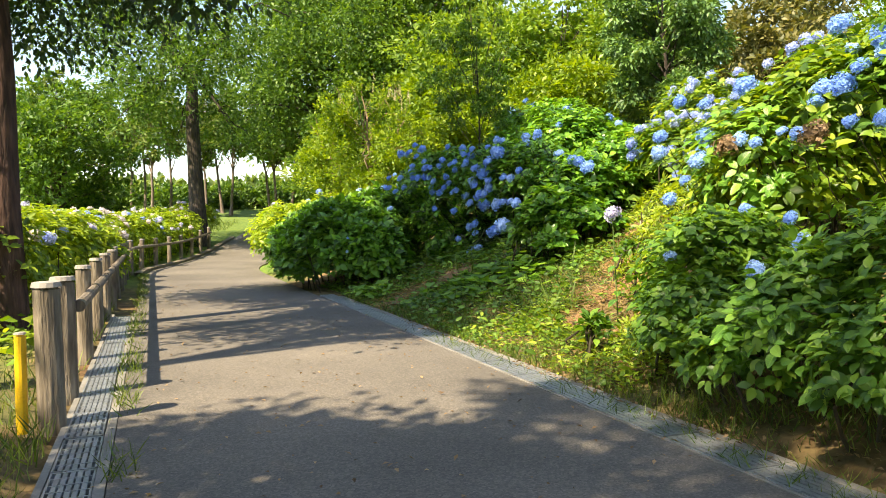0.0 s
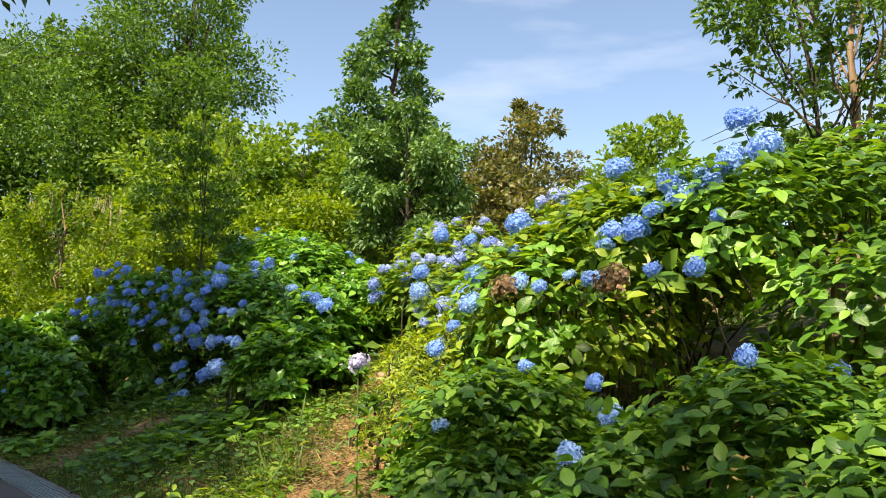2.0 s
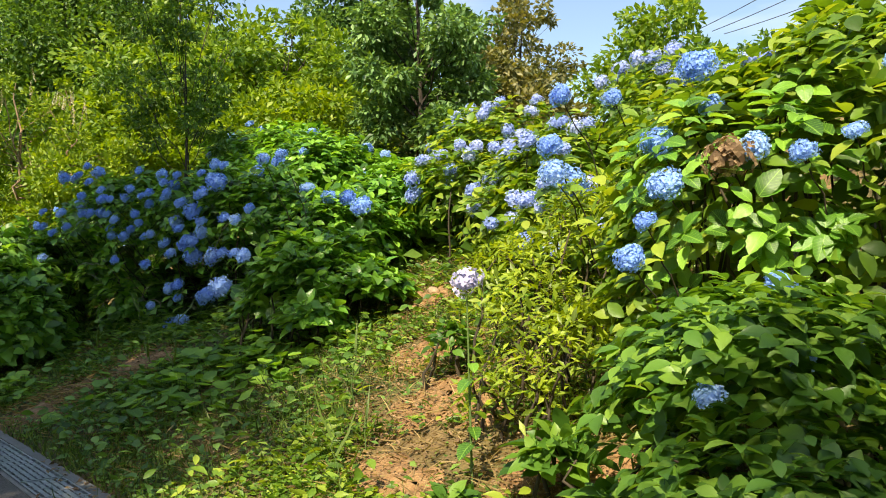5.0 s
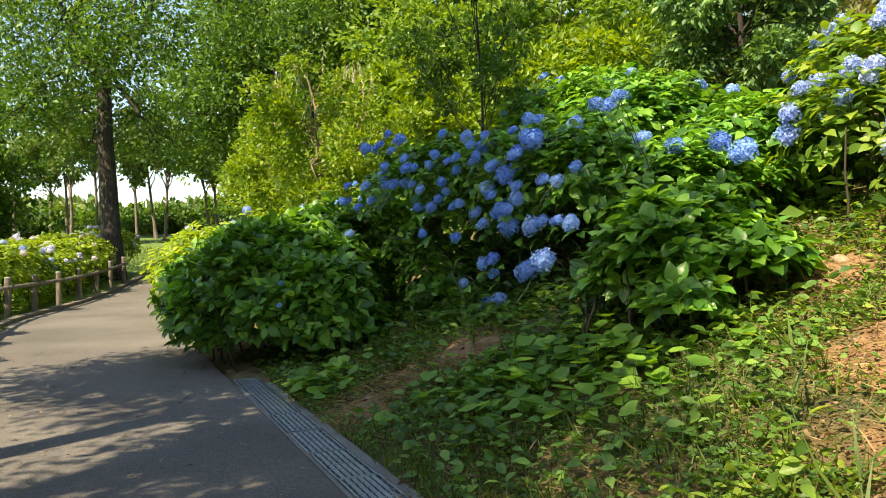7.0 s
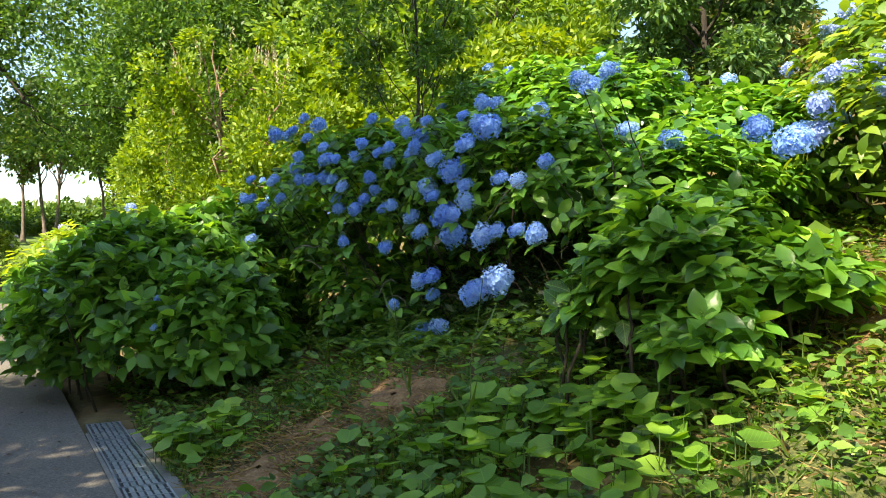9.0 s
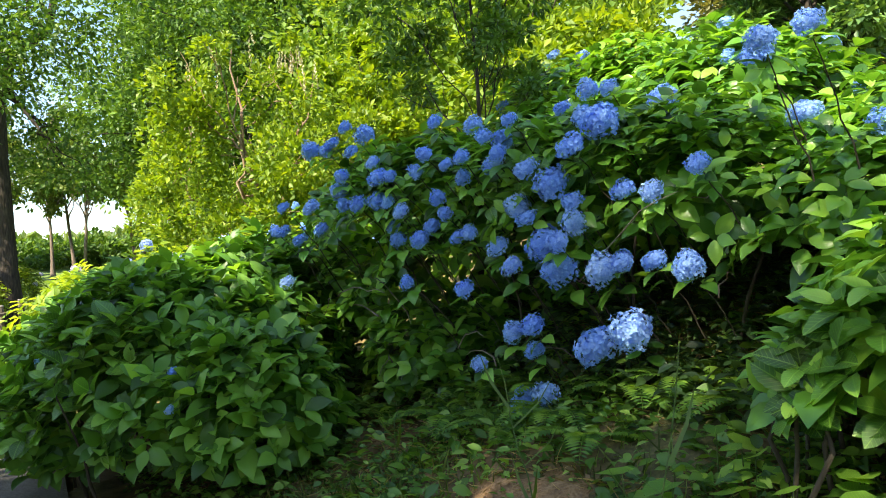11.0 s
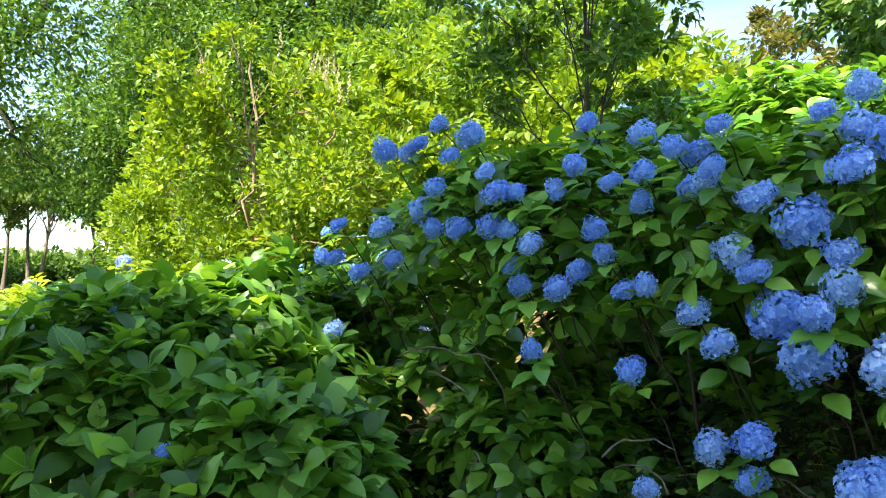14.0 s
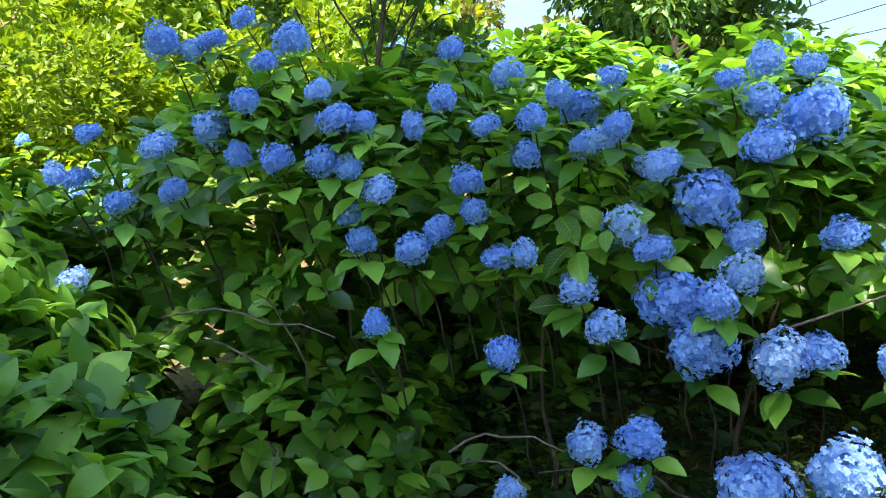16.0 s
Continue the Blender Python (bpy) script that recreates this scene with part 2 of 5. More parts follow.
BARK_RED = bark_material("red_bark", [(0.3, (0.030, 0.017, 0.014)), (0.55, (0.085, 0.045, 0.034)), (0.8, (0.15, 0.085, 0.062))])
BARK_GREY = bark_material("grey_brown_bark", [(0.3, (0.10, 0.075, 0.06)), (0.55, (0.21, 0.165, 0.135)), (0.8, (0.34, 0.29, 0.25))])
BARK_PALE = bark_material("pale_bark", [(0.3, (0.14, 0.085, 0.05)), (0.55, (0.30, 0.20, 0.13)), (0.8, (0.46, 0.35, 0.25))])
TWIG = solid_material("twig", [(0.3, (0.025, 0.020, 0.012)), (0.6, (0.060, 0.046, 0.028)), (0.8, (0.13, 0.10, 0.06))], 4.0)
STALK = solid_material("green_stalk", [(0.3, (0.07, 0.13, 0.03)), (0.7, (0.13, 0.20, 0.05))], 6.0)
POST = bark_material("post_wood", [(0.3, (0.095, 0.075, 0.055)), (0.55, (0.20, 0.165, 0.125)), (0.8, (0.34, 0.295, 0.235))])
CAP = solid_material("weathered_post_top", [(0.35, (0.22, 0.20, 0.18)), (0.65, (0.40, 0.38, 0.35))], 9.0)
STEEL = solid_material("galvanised_steel", [(0.3, (0.30, 0.33, 0.36)), (0.5, (0.42, 0.45, 0.48)), (0.7, (0.55, 0.57, 0.59))], 5.0, 0.42, 0.15, 120.0, 0.75, 0.002)
CONCRETE = solid_material("drain_concrete", [(0.3, (0.12, 0.12, 0.10)), (0.5, (0.20, 0.19, 0.17)), (0.7, (0.29, 0.28, 0.25))], 3.0, 0.9, 0.5, 80.0, 0.0, 0.004)
# near-black colour for the shallow channel bottoms below the grates
CHANNEL_DARK = solid_material("drain_bottom", [(0.3, (0.012, 0.011, 0.010)), (0.7, (0.035, 0.030, 0.025))], 5.0)
YELLOW = solid_material("yellow_paint", [(0.25, (0.50, 0.29, 0.02)), (0.5, (0.74, 0.46, 0.02)), (0.8, (0.80, 0.54, 0.05))], 6.0, 0.4, 0.15, 90.0)
STONE = solid_material("stone", [(0.3, (0.20, 0.14, 0.08)), (0.6, (0.36, 0.27, 0.17)), (0.8, (0.46, 0.38, 0.27))], 12.0)
CABLE = solid_material("cable_black", [(0.3, (0.03, 0.03, 0.035)), (0.7, (0.07, 0.07, 0.075))], 3.0, 0.6, 0.1)
LETTER_GREY = solid_material("sign_face", [(0.3, (0.35, 0.34, 0.30)), (0.7, (0.52, 0.50, 0.46))], 8.0, 0.5, 0.1)


def asphalt_material():
    m, nd, ln, bsdf = nodes_of("asphalt")
    coarse = noise_node(nd, ln, 0.55, 5.0)
    fine = noise_node(nd, ln, 150.0, 2.0)
    tc = nd.new("ShaderNodeTexCoord")
    vor = nd.new("ShaderNodeTexVoronoi")
    vor.inputs["Scale"].default_value = 95.0
    ln.new(tc.outputs["Object"], vor.inputs["Vector"])
    base = ramp(nd, ln, coarse.outputs["Fac"], [(0.3, (0.100, 0.090, 0.077)), (0.5, (0.138, 0.124, 0.105)), (0.72, (0.186, 0.165, 0.137))])
    grit = ramp(nd, ln, vor.outputs["Color"], [(0.1, (0.62, 0.62, 0.62)), (0.6, (1.0, 1.0, 1.0)), (0.95, (1.55, 1.5, 1.45))])
    mx = nd.new("ShaderNodeMixRGB")
    mx.blend_type = 'MULTIPLY'
    mx.inputs[0].default_value = 0.8
    ln.new(base.outputs["Color"], mx.inputs[1])
    ln.new(grit.outputs["Color"], mx.inputs[2])
    ln.new(mx.outputs["Color"], bsdf.inputs["Base Color"])
    bsdf.inputs["Roughness"].default_value = 0.92
    bp = nd.new("ShaderNodeBump")
    bp.inputs["Strength"].default_value = 0.5
    bp.inputs["Distance"].default_value = 0.006
    ln.new(fine.outputs["Fac"], bp.inputs["Height"])
    ln.new(bp.outputs["Normal"], bsdf.inputs["Normal"])
    return m


def soil_material():
    """Bank and meadow soil: red-brown earth broken by moss and grass in patches."""
    m, nd, ln, bsdf = nodes_of("soil")
    big = noise_node(nd, ln, 0.7, 5.0)
    mid = noise_node(nd, ln, 6.0, 6.0)
    fine = noise_node(nd, ln, 45.0, 4.0)
    earth = ramp(nd, ln, mid.outputs["Fac"], [(0.3, (0.075, 0.042, 0.020)), (0.5, (0.180, 0.102, 0.046)), (0.75, (0.330, 0.205, 0.098))])
    moss = ramp(nd, ln, fine.outputs["Fac"], [(0.3, (0.030, 0.040, 0.012)), (0.5, (0.065, 0.080, 0.022)), (0.75, (0.15, 0.15, 0.045))])
    cut = ramp(nd, ln, big.outputs["Fac"], [(0.34, (0, 0, 0)), (0.66, (1, 1, 1))])
    mx = nd.new("ShaderNodeMixRGB")
    ln.new(cut.outputs["Color"], mx.inputs[0])
    ln.new(earth.outputs["Color"], mx.inputs[1])
    ln.new(moss.outputs["Color"], mx.inputs[2])
    # turf over the meadow and the far ground
    tc = nd.new("ShaderNodeTexCoord")
    gains = []
    for axis, start, stop in (((-0.809, -0.588, 0.0), 0.6, 1.6), ((-0.588, 0.809, 0.0), 16.0, 20.0)):
        dot = nd.new("ShaderNodeVectorMath")
        dot.operation = 'DOT_PRODUCT'
        dot.inputs[1].default_value = axis
        ln.new(tc.outputs["Object"], dot.inputs[0])
        span = nd.new("ShaderNodeMapRange")
        span.inputs["From Min"].default_value = start
        span.inputs["From Max"].default_value = stop
        ln.new(dot.outputs["Value"], span.inputs["Value"])
        gains.append(span)
    most = nd.new("ShaderNodeMath")
    most.operation = 'MAXIMUM'
    ln.new(gains[0].outputs["Result"], most.inputs[0])
    ln.new(gains[1].outputs["Result"], most.inputs[1])
    turf = ramp(nd, ln, mid.outputs["Fac"], [(0.3, (0.060, 0.120, 0.018)), (0.5, (0.110, 0.180, 0.026)), (0.75, (0.190, 0.240, 0.045))])
    zone = nd.new("ShaderNodeMixRGB")
    ln.new(most.outputs[0], zone.inputs[0])
    ln.new(mx.outputs["Color"], zone.inputs[1])
    ln.new(turf.outputs["Color"], zone.inputs[2])
    ln.new(zone.outputs["Color"], bsdf.inputs["Base Color"])
    bsdf.inputs["Roughness"].default_value = 0.97
    bp = nd.new("ShaderNodeBump")
    bp.inputs["Strength"].default_value = 0.8
    bp.inputs["Distance"].default_value = 0.03
    ln.new(mid.outputs["Fac"], bp.inputs["Height"])
    ln.new(bp.outputs["Normal"], bsdf.inputs["Normal"])
    return m


BARE = solid_material("bare_earth", [(0.32, (0.120, 0.064, 0.028)), (0.5, (0.260, 0.146, 0.062)), (0.68, (0.40, 0.255, 0.120))], 11.0, 0.98, 1.0, 70.0, 0.0, 0.04)
ASPHALT = asphalt_material()
SOIL = soil_material()


# ---------------------------------------------------------------- mesh helpers
def link_mesh(name, mesh, material, parent=None, label=""):
    ob = new(name, mesh)
    if material and not mesh.materials:
        mesh.materials.append(material)
    if parent is not None:
        ob.parent = parent
    return tagged(ob, label)


def part(name, bm, material, parent=None, label=""):
    """Links a bmesh as one mesh object under a thing."""
    mesh = bpy.data.meshes.new(name)
    bm.to_mesh(mesh)
    bm.free()
    return link_mesh(name, mesh, material, parent, label)


def base_empty(name, place, label, category, group="", kind=""):
    ob = new(name)
    ob.empty_display_size = 0.2
    ob.location = place
    return tagged(ob, label, category, group, kind)


def arrays_to_mesh(name, verts, faces, smooth=True):
    """Mesh from a vertex array and a list of face index arrays (each k x 3 or k x 4)."""
    mesh = bpy.data.meshes.new(name)
    verts = np.asarray(verts, np.float32)
    loops = np.concatenate([f.ravel() for f in faces]).astype(np.int32)
    totals = np.concatenate([np.full(len(f), f.shape[1]) for f in faces])
    starts = np.concatenate([[0], np.cumsum(totals)[:-1]]).astype(np.int32)
    mesh.vertices.add(len(verts))
    mesh.vertices.foreach_set("co", verts.ravel())
    mesh.loops.add(len(loops))
    mesh.loops.foreach_set("vertex_index", loops)
    mesh.polygons.add(len(starts))
    mesh.polygons.foreach_set("loop_start", starts)
    mesh.polygons.foreach_set("use_smooth", np.full(len(starts), smooth))
    mesh.update(calc_edges=True)
    return mesh


def unit(v):
    return v / np.maximum(np.linalg.norm(v, axis=-1, keepdims=True), 1e-9)


# leaf patterns: x across, y along, z the face; one metre long
BROAD = (np.array([(0, 0, 0), (0, .30, .03), (0, .66, .02), (0, 1.0, -.10), (-.24, .27, .10), (-.27, .55, .09), (-.12, .82, .02), (.24, .27, .10), (.27, .55, .09), (.12, .82, .02)], float),
         [np.array([(0, 1, 4), (0, 7, 1), (6, 2, 3), (2, 9, 3)]), np.array([(4, 1, 2, 5), (1, 7, 8, 2)]), np.array([(5, 2, 6), (2, 8, 9)])])
FINE = (np.array([(0, 0, 0), (0, .34, .03), (0, .64, .02), (0, 1.0, -.10), (-.14, .12, .06), (-.275, .36, .11), (-.265, .60, .09), (-.13, .84, .01), (.14, .12, .06), (.275, .36, .11), (.265, .60, .09), (.13, .84, .01)], float),
        [np.array([(0, 1, 4), (1, 5, 4), (2, 7, 6), (2, 3, 7), (0, 8, 1), (1, 8, 9), (2, 10, 11), (2, 11, 3)]), np.array([(1, 2, 6, 5), (1, 9, 10, 2)])])
OVAL = (BROAD[0] * np.array([0.78, 1.0, 1.0]), BROAD[1])
SLIM = (np.array([(0, 0, 0), (0, .5, .02), (0, 1.0, -.06), (-.17, .45, .07), (.17, .45, .07)], float),
        [np.array([(0, 1, 3), (1, 2, 3), (0, 4, 1), (1, 4, 2)])])
SMALL = (np.array([(0, 0, 0), (-.27, .5, .10), (0, 1.0, -.05), (.27, .5, .10)], float),
         [np.array([(0, 2, 1), (0, 3, 2)])])
PLAIN = (np.array([(0, 0, 0), (-.26, .30, .09), (-.20, .70, .07), (0, 1.0, -.08), (.20, .70, .07), (.26, .30, .09)], float),
         [np.array([(0, 3, 2, 1), (0, 5, 4, 3)])])
ROUND = (np.array([(0, .08, 0), (-.38, .0, .05), (-.52, .40, .08), (-.30, .85, .05), (0, .98, .0), (.30, .85, .05), (.52, .40, .08), (.38, .0, .05), (0, .45, -.04)], float),
         [np.array([(8, 1, 0), (8, 2, 1), (8, 3, 2), (8, 4, 3), (8, 5, 4), (8, 6, 5), (8, 7, 6), (8, 0, 7)])])
BLADE = (np.array([(-.030, 0, 0), (.030, 0, 0), (.024, .5, .03), (-.024, .5, .03), (0, 1.0, -.10)], float),
         [np.array([(0, 1, 2, 3)]), np.array([(3, 2, 4)])])


def leaf_arrays(pattern, place, along, up, size):
    """Vertices and faces of many leaves of one pattern."""
    v, faces = pattern
    y = unit(along)
    x = unit(np.cross(y, up))
    z = np.cross(x, y)
    size = np.asarray(size)[:, None, None]
    verts = place[:, None, :] + size * (v[None, :, 0:1] * x[:, None] + v[None, :, 1:2] * y[:, None] + v[None, :, 2:3] * z[:, None])
    step = (np.arange(len(place)) * len(v))[:, None, None]
    return verts.reshape(-1, 3), [(f[None] + step).reshape(-1, f.shape[1]) for f in faces]


def leaves(name, pattern, place, along, up, size, material, parent=None, label="", kind=""):
    verts, faces = leaf_arrays(pattern, place, along, up, size)
    ob = link_mesh(name, arrays_to_mesh(name, verts, faces), material, parent, label)
    return tagged(ob, kind=kind)


def tube_arrays(points, radii, sides=7):
    """A tapered tube along points: vertices and quads."""
    p = np.asarray(points, float)
    t = unit(np.gradient(p, axis=0))
    side = unit(np.cross(t, np.array([0.31, 0.87, 0.12])))
    other = np.cross(t, side)
    a = np.linspace(0, 2 * math.pi, sides, endpoint=False)
    ring = np.cos(a)[None, :, None] * side[:, None] + np.sin(a)[None, :, None] * other[:, None]
    verts = (p[:, None] + ring * np.asarray(radii)[:, None, None]).reshape(-1, 3)
    i, j = np.meshgrid(np.arange(len(p) - 1), np.arange(sides), indexing="ij")
    k = (j + 1) % sides
    quads = np.stack([i * sides + j, i * sides + k, (i + 1) * sides + k, (i + 1) * sides + j], -1).reshape(-1, 4)
    return verts, quads


def tubes(name, runs, material, parent=None, label="", sides=7):
    """Several tubes (points, radii) in one mesh."""
    vs, qs, n = [], [], 0
    for points, radii in runs:
        v, q = tube_arrays(points, radii, sides)
        vs.append(v)
        qs.append(q + n)
        n += len(v)
    return link_mesh(name, arrays_to_mesh(name, np.concatenate(vs), [np.concatenate(qs)]), material, parent, label)


def curve_points(a, b, sag=0.0, wobble=0.0, steps=7):
    a, b = np.asarray(a, float), np.asarray(b, float)
    f = np.linspace(0, 1, steps)[:, None]
    p = a + (b - a) * f
    p[:, 2] += sag * 4 * (f * (1 - f))[:, 0]
    if wobble:
        p[1:-1] += rng.normal(0, wobble, (steps - 2, 3))
    return p


# ---------------------------------------------------------------- ground, path, drains
def spaced(stops):
    """Grid lines: (from, to, step) runs."""
    return np.unique(np.concatenate([np.arange(a, b, c) for a, b, c in stops]))


gx = spaced([(-400, -40, 30), (-40, -14, 2.0), (-14, 6, 0.22), (6, 30, 2.0), (30, 400.1, 30)])
gy = spaced([(-400, -20, 30), (-20, -2, 1.5), (-2, 20, 0.22), (20, 60, 2.0), (60, 400.1, 30)])
X, Y = np.meshgrid(gx, gy)
gn = X * N_AX[0] + Y * N_AX[1]
gs = X * S_AX[0] + Y * S_AX[1]
Z = height(X, Y)
rough = np.array([noise.noise((float(a) * 1.3, float(b) * 1.3, 0.5)) for a, b in zip(X.ravel(), Y.ravel())]).reshape(X.shape)
on_bank = np.clip((gn - 3.5 - bend(gs)) / 0.8, 0, 1)
Z = Z + 0.07 * rough * on_bank
under = (gn - bend(gs) > -0.55) & (gn - bend(gs) < np.where(gs < 12.7, 3.08, 2.68)) & (gs < 60)
Z = np.where(under, Z - 0.12, Z)
i, j = np.meshgrid(np.arange(len(gy) - 1), np.arange(len(gx) - 1), indexing="ij")
w = len(gx)
quads = np.stack([i * w + j, i * w + j + 1, (i + 1) * w + j + 1, (i + 1) * w + j], -1).reshape(-1, 4)
ground = link_mesh("ground", arrays_to_mesh("ground", np.stack([X, Y, Z], -1).reshape(-1, 3), [quads]), SOIL)
tagged(ground, "reddish earth bank and meadow ground with moss patches", "ground", kind="structure")


def strip(name, left, right, s0, s1, lift, material, step=0.4, across=5, thick=0.10, follow=True):
    """A band of paving that follows the path, from left to right across it."""
    ss = np.arange(s0, s1 + 0.01, step)
    ns = np.linspace(left, right, across)
    top = []
    for s in ss:
        for n in ns:
            x, y = plan(n + (float(bend(s)) if follow else 0.0), s)
            top.append((x, y, lift + float(climb(s))))
    top = np.array(top)
    low = top - np.array([0, 0, thick])
    a, b = len(ss), across
    ii, jj = np.meshgrid(np.arange(a - 1), np.arange(b - 1), indexing="ij")
    q = np.stack([ii * b + jj, ii * b + jj + 1, (ii + 1) * b + jj + 1, (ii + 1) * b + jj], -1).reshape(-1, 4)
    o = a * b
    edge = []
    for k in range(a - 1):
        edge.append((k * b, (k + 1) * b, (k + 1) * b + o, k * b + o))
        edge.append((k * b + b - 1 + o, (k + 1) * b + b - 1 + o, (k + 1) * b + b - 1, k * b + b - 1))
    return link_mesh(name, arrays_to_mesh(name, np.concatenate([top, low]), [q, np.array(edge)], False), material)


path = strip("path", -0.05, 2.685, -14, 58, 0.0, ASPHALT)
tagged(path, "worn grey-brown asphalt footpath bending past the hedges", "path", kind="structure")
curb_a = strip("drain_channel", 2.69, 2.99, -14, 12.7, -0.055, CHANNEL_DARK, thick=0.06)
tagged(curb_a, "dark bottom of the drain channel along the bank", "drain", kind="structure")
curb_b = strip("drain_channel", -0.33, -0.085, -14, 11.4, -0.055, CHANNEL_DARK, thick=0.06)
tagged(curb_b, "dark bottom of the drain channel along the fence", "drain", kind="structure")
for a, b, s1 in ((2.69, 2.715, 12.7), (2.965, 3.035, 12.7), (-0.35, -0.315, 11.4), (-0.105, -0.055, 11.4)):
    lip = strip("drain_edge", a, b, -14, s1, 0.004, CONCRETE, across=2)
    tagged(lip, "narrow weathered concrete lip of the drain", "kerb", kind="structure")


def grate_mesh():
    """One drain cover, 0.6 m long: frame, five long bars, cross bars."""
    bm = bmesh.new()
    bars = [(-0.132, 0, 0.014, 0.59), (0.132, 0, 0.014, 0.59), (0, -0.288, 0.272, 0.014), (0, 0.288, 0.272, 0.014)]
    bars += [(k * 0.044, 0, 0.030, 0.57) for k in (-2, -1, 0, 1, 2)]
    bars += [(0, k * 0.096, 0.26, 0.012) for k in (-2, -1, 0, 1, 2)]
    for x, y, a, b in bars:
        m = Matrix.Translation((x, y, 0)) @ Matrix.Diagonal((a, b, 0.024 if a > 0.1 or a == 0.014 else 0.020, 1))
        bmesh.ops.create_cube(bm, size=1.0, matrix=m)
    mesh = bpy.data.meshes.new("grate")
    bm.to_mesh(mesh)
    bm.free()
    mesh.materials.append(STEEL)
    return mesh


GRATE = grate_mesh()
turn_path = math.atan2(S_AX[1], S_AX[0]) - math.pi / 2
for n, s0, s1, wide in ((2.84, -3.0, 12.5, 0.86), (-0.21, -3.0, 11.2, 0.72)):
    run = base_empty("drain_cover_row", on_ground(*plan(n, s0)), "row of grey galvanised steel drain grates along the asphalt", "drain", "drain covers")
    s = s0 + 0.3
    while s < s1:
        g = new("grate", GRATE)
        x, y = plan(n + rng.normal(0, 0.004), s)
        g.parent = run
        g.matrix_parent_inverse = run.matrix_world.inverted()
        g.matrix_basis = Matrix.Translation(Vector((x, y, -0.006 + rng.normal(0, 0.002))) - run.location) @ Matrix.Rotation(turn_path + rng.normal(0, 0.006), 4, 'Z') @ Matrix.Diagonal((wide, 1, 1, 1))
        s += 0.605


# ---------------------------------------------------------------- hydrangeas
def head_mesh(florets, seed, flat=1.0):
    """A mophead: four-petalled florets over a ball of radius one."""
    r = np.random.default_rng(seed)
    k = np.arange(florets) + 0.5
    phi = np.arccos(1 - 1.72 * k / florets)
    th = math.pi * (1 + 5 ** 0.5) * k
    u = np.stack([np.sin(phi) * np.cos(th), np.sin(phi) * np.sin(th), np.cos(phi)], -1)
    u = unit(u + r.normal(0, 0.06, u.shape))
    rad = 0.90 + r.normal(0, 0.06, florets)
    lump = 1 + 0.20 * np.sin(3.4 * u[:, 0] + seed) * np.cos(3.0 * u[:, 1] - seed) + 0.07 * np.sin(7.0 * u[:, 2] + 5.0 * u[:, 0] + seed)
    c = u * (rad * lump)[:, None] * np.array([1, 1, flat])
    face = unit(u + r.normal(0, 0.42, u.shape))
    e1 = unit(np.cross(face, r.normal(0, 1, u.shape)))
    e2 = np.cross(face, e1)
    size = (0.205 if florets < 120 else 0.142 if florets < 250 else 0.112) * (1 + r.normal(0, 0.12, florets))
    verts, quads_, n = [], [], 0
    for m in range(4):
        a = m * math.pi / 2
        d = math.cos(a) * e1 + math.sin(a) * e2
        q = -math.sin(a) * e1 + math.cos(a) * e2
        sz = size[:, None]
        cup = r.normal(0.10, 0.10, (florets, 1))
        petal = np.stack([c + 0 * d, c + sz * (0.55 * d + 0.48 * q + cup * face), c + sz * (1.05 * d + (cup - 0.06) * face), c + sz * (0.55 * d - 0.48 * q + cup * face)], 1)
        verts.append(petal)
    v = np.stack(verts, 1).reshape(-1, 3)
    quads_ = np.arange(len(v)).reshape(-1, 4)
    core_v, core_q = tube_arrays(np.array([(0, 0, -0.5), (0, 0, -0.3), (0, 0, 0.3), (0, 0, 0.62)]) * np.array([1, 1, flat]), [0.3, 0.66, 0.68, 0.25], 10)
    return arrays_to_mesh("flower_head", np.concatenate([v, core_v]), [np.concatenate([quads_, core_q + len(v)])], False)


HEADS = {}
for key, mat in (("blue", BLUE), ("pale", PALE), ("white", WHITE), ("pink", PINKISH), ("brown", LEAF_WITHERED)):
    HEADS[key] = []
    for v in range(5):
        mesh = head_mesh(380 if key == "blue" else 150 if key == "pale" else 75, 11 + v, (0.86, 0.72, 0.96, 0.80, 0.90)[v])
        mesh.materials.append(mat)
        HEADS[key].append(mesh)

def toothed_leaf(wide, fold, curl):
    """One hydrangea leaf, one unit long: ovate with a toothed edge, folded along the midrib, tip curling down."""
    rows = 10
    y = np.linspace(0, 1, rows + 1)
    half = wide * 0.285 * np.sin(np.pi * y ** 0.82) ** 0.75
    half[1:-1] *= 1 + 0.05 * (-1.0) ** np.arange(1, rows)
    sag = -curl * y ** 2 + 0.02 * np.sin(5 * y)
    mid = np.stack([0 * y, y, sag], -1)
    left = np.stack([-half, y + 0.03 * np.sin(np.pi * y), sag + fold * half], -1)[1:-1]
    right = left * np.array([-1, 1, 1])
    n = rows + 1
    a, b = n, n + rows - 1
    tris = [(0, 1, a), (0, b, 1), (rows - 1, rows, a + rows - 2), (rows - 1, b + rows - 2, rows)]
    quads = []
    for k in range(1, rows - 1):
        quads += [(k, k + 1, a + k, a + k - 1), (k + 1, k, b + k - 1, b + k)]
    return arrays_to_mesh("leaf", np.concatenate([mid, left, right]), [np.array(tris), np.array(quads)])


LEAF_SHAPES = []
for wide, fold, curl in ((1.0, 0.35, 0.12), (1.15, 0.25, 0.26), (0.9, 0.45, 0.05), (1.05, 0.15, 0.18)):
    LEAF_SHAPES.append(toothed_leaf(wide, fold, curl))
    LEAF_SHAPES[-1].materials.append(LEAF_ONE)


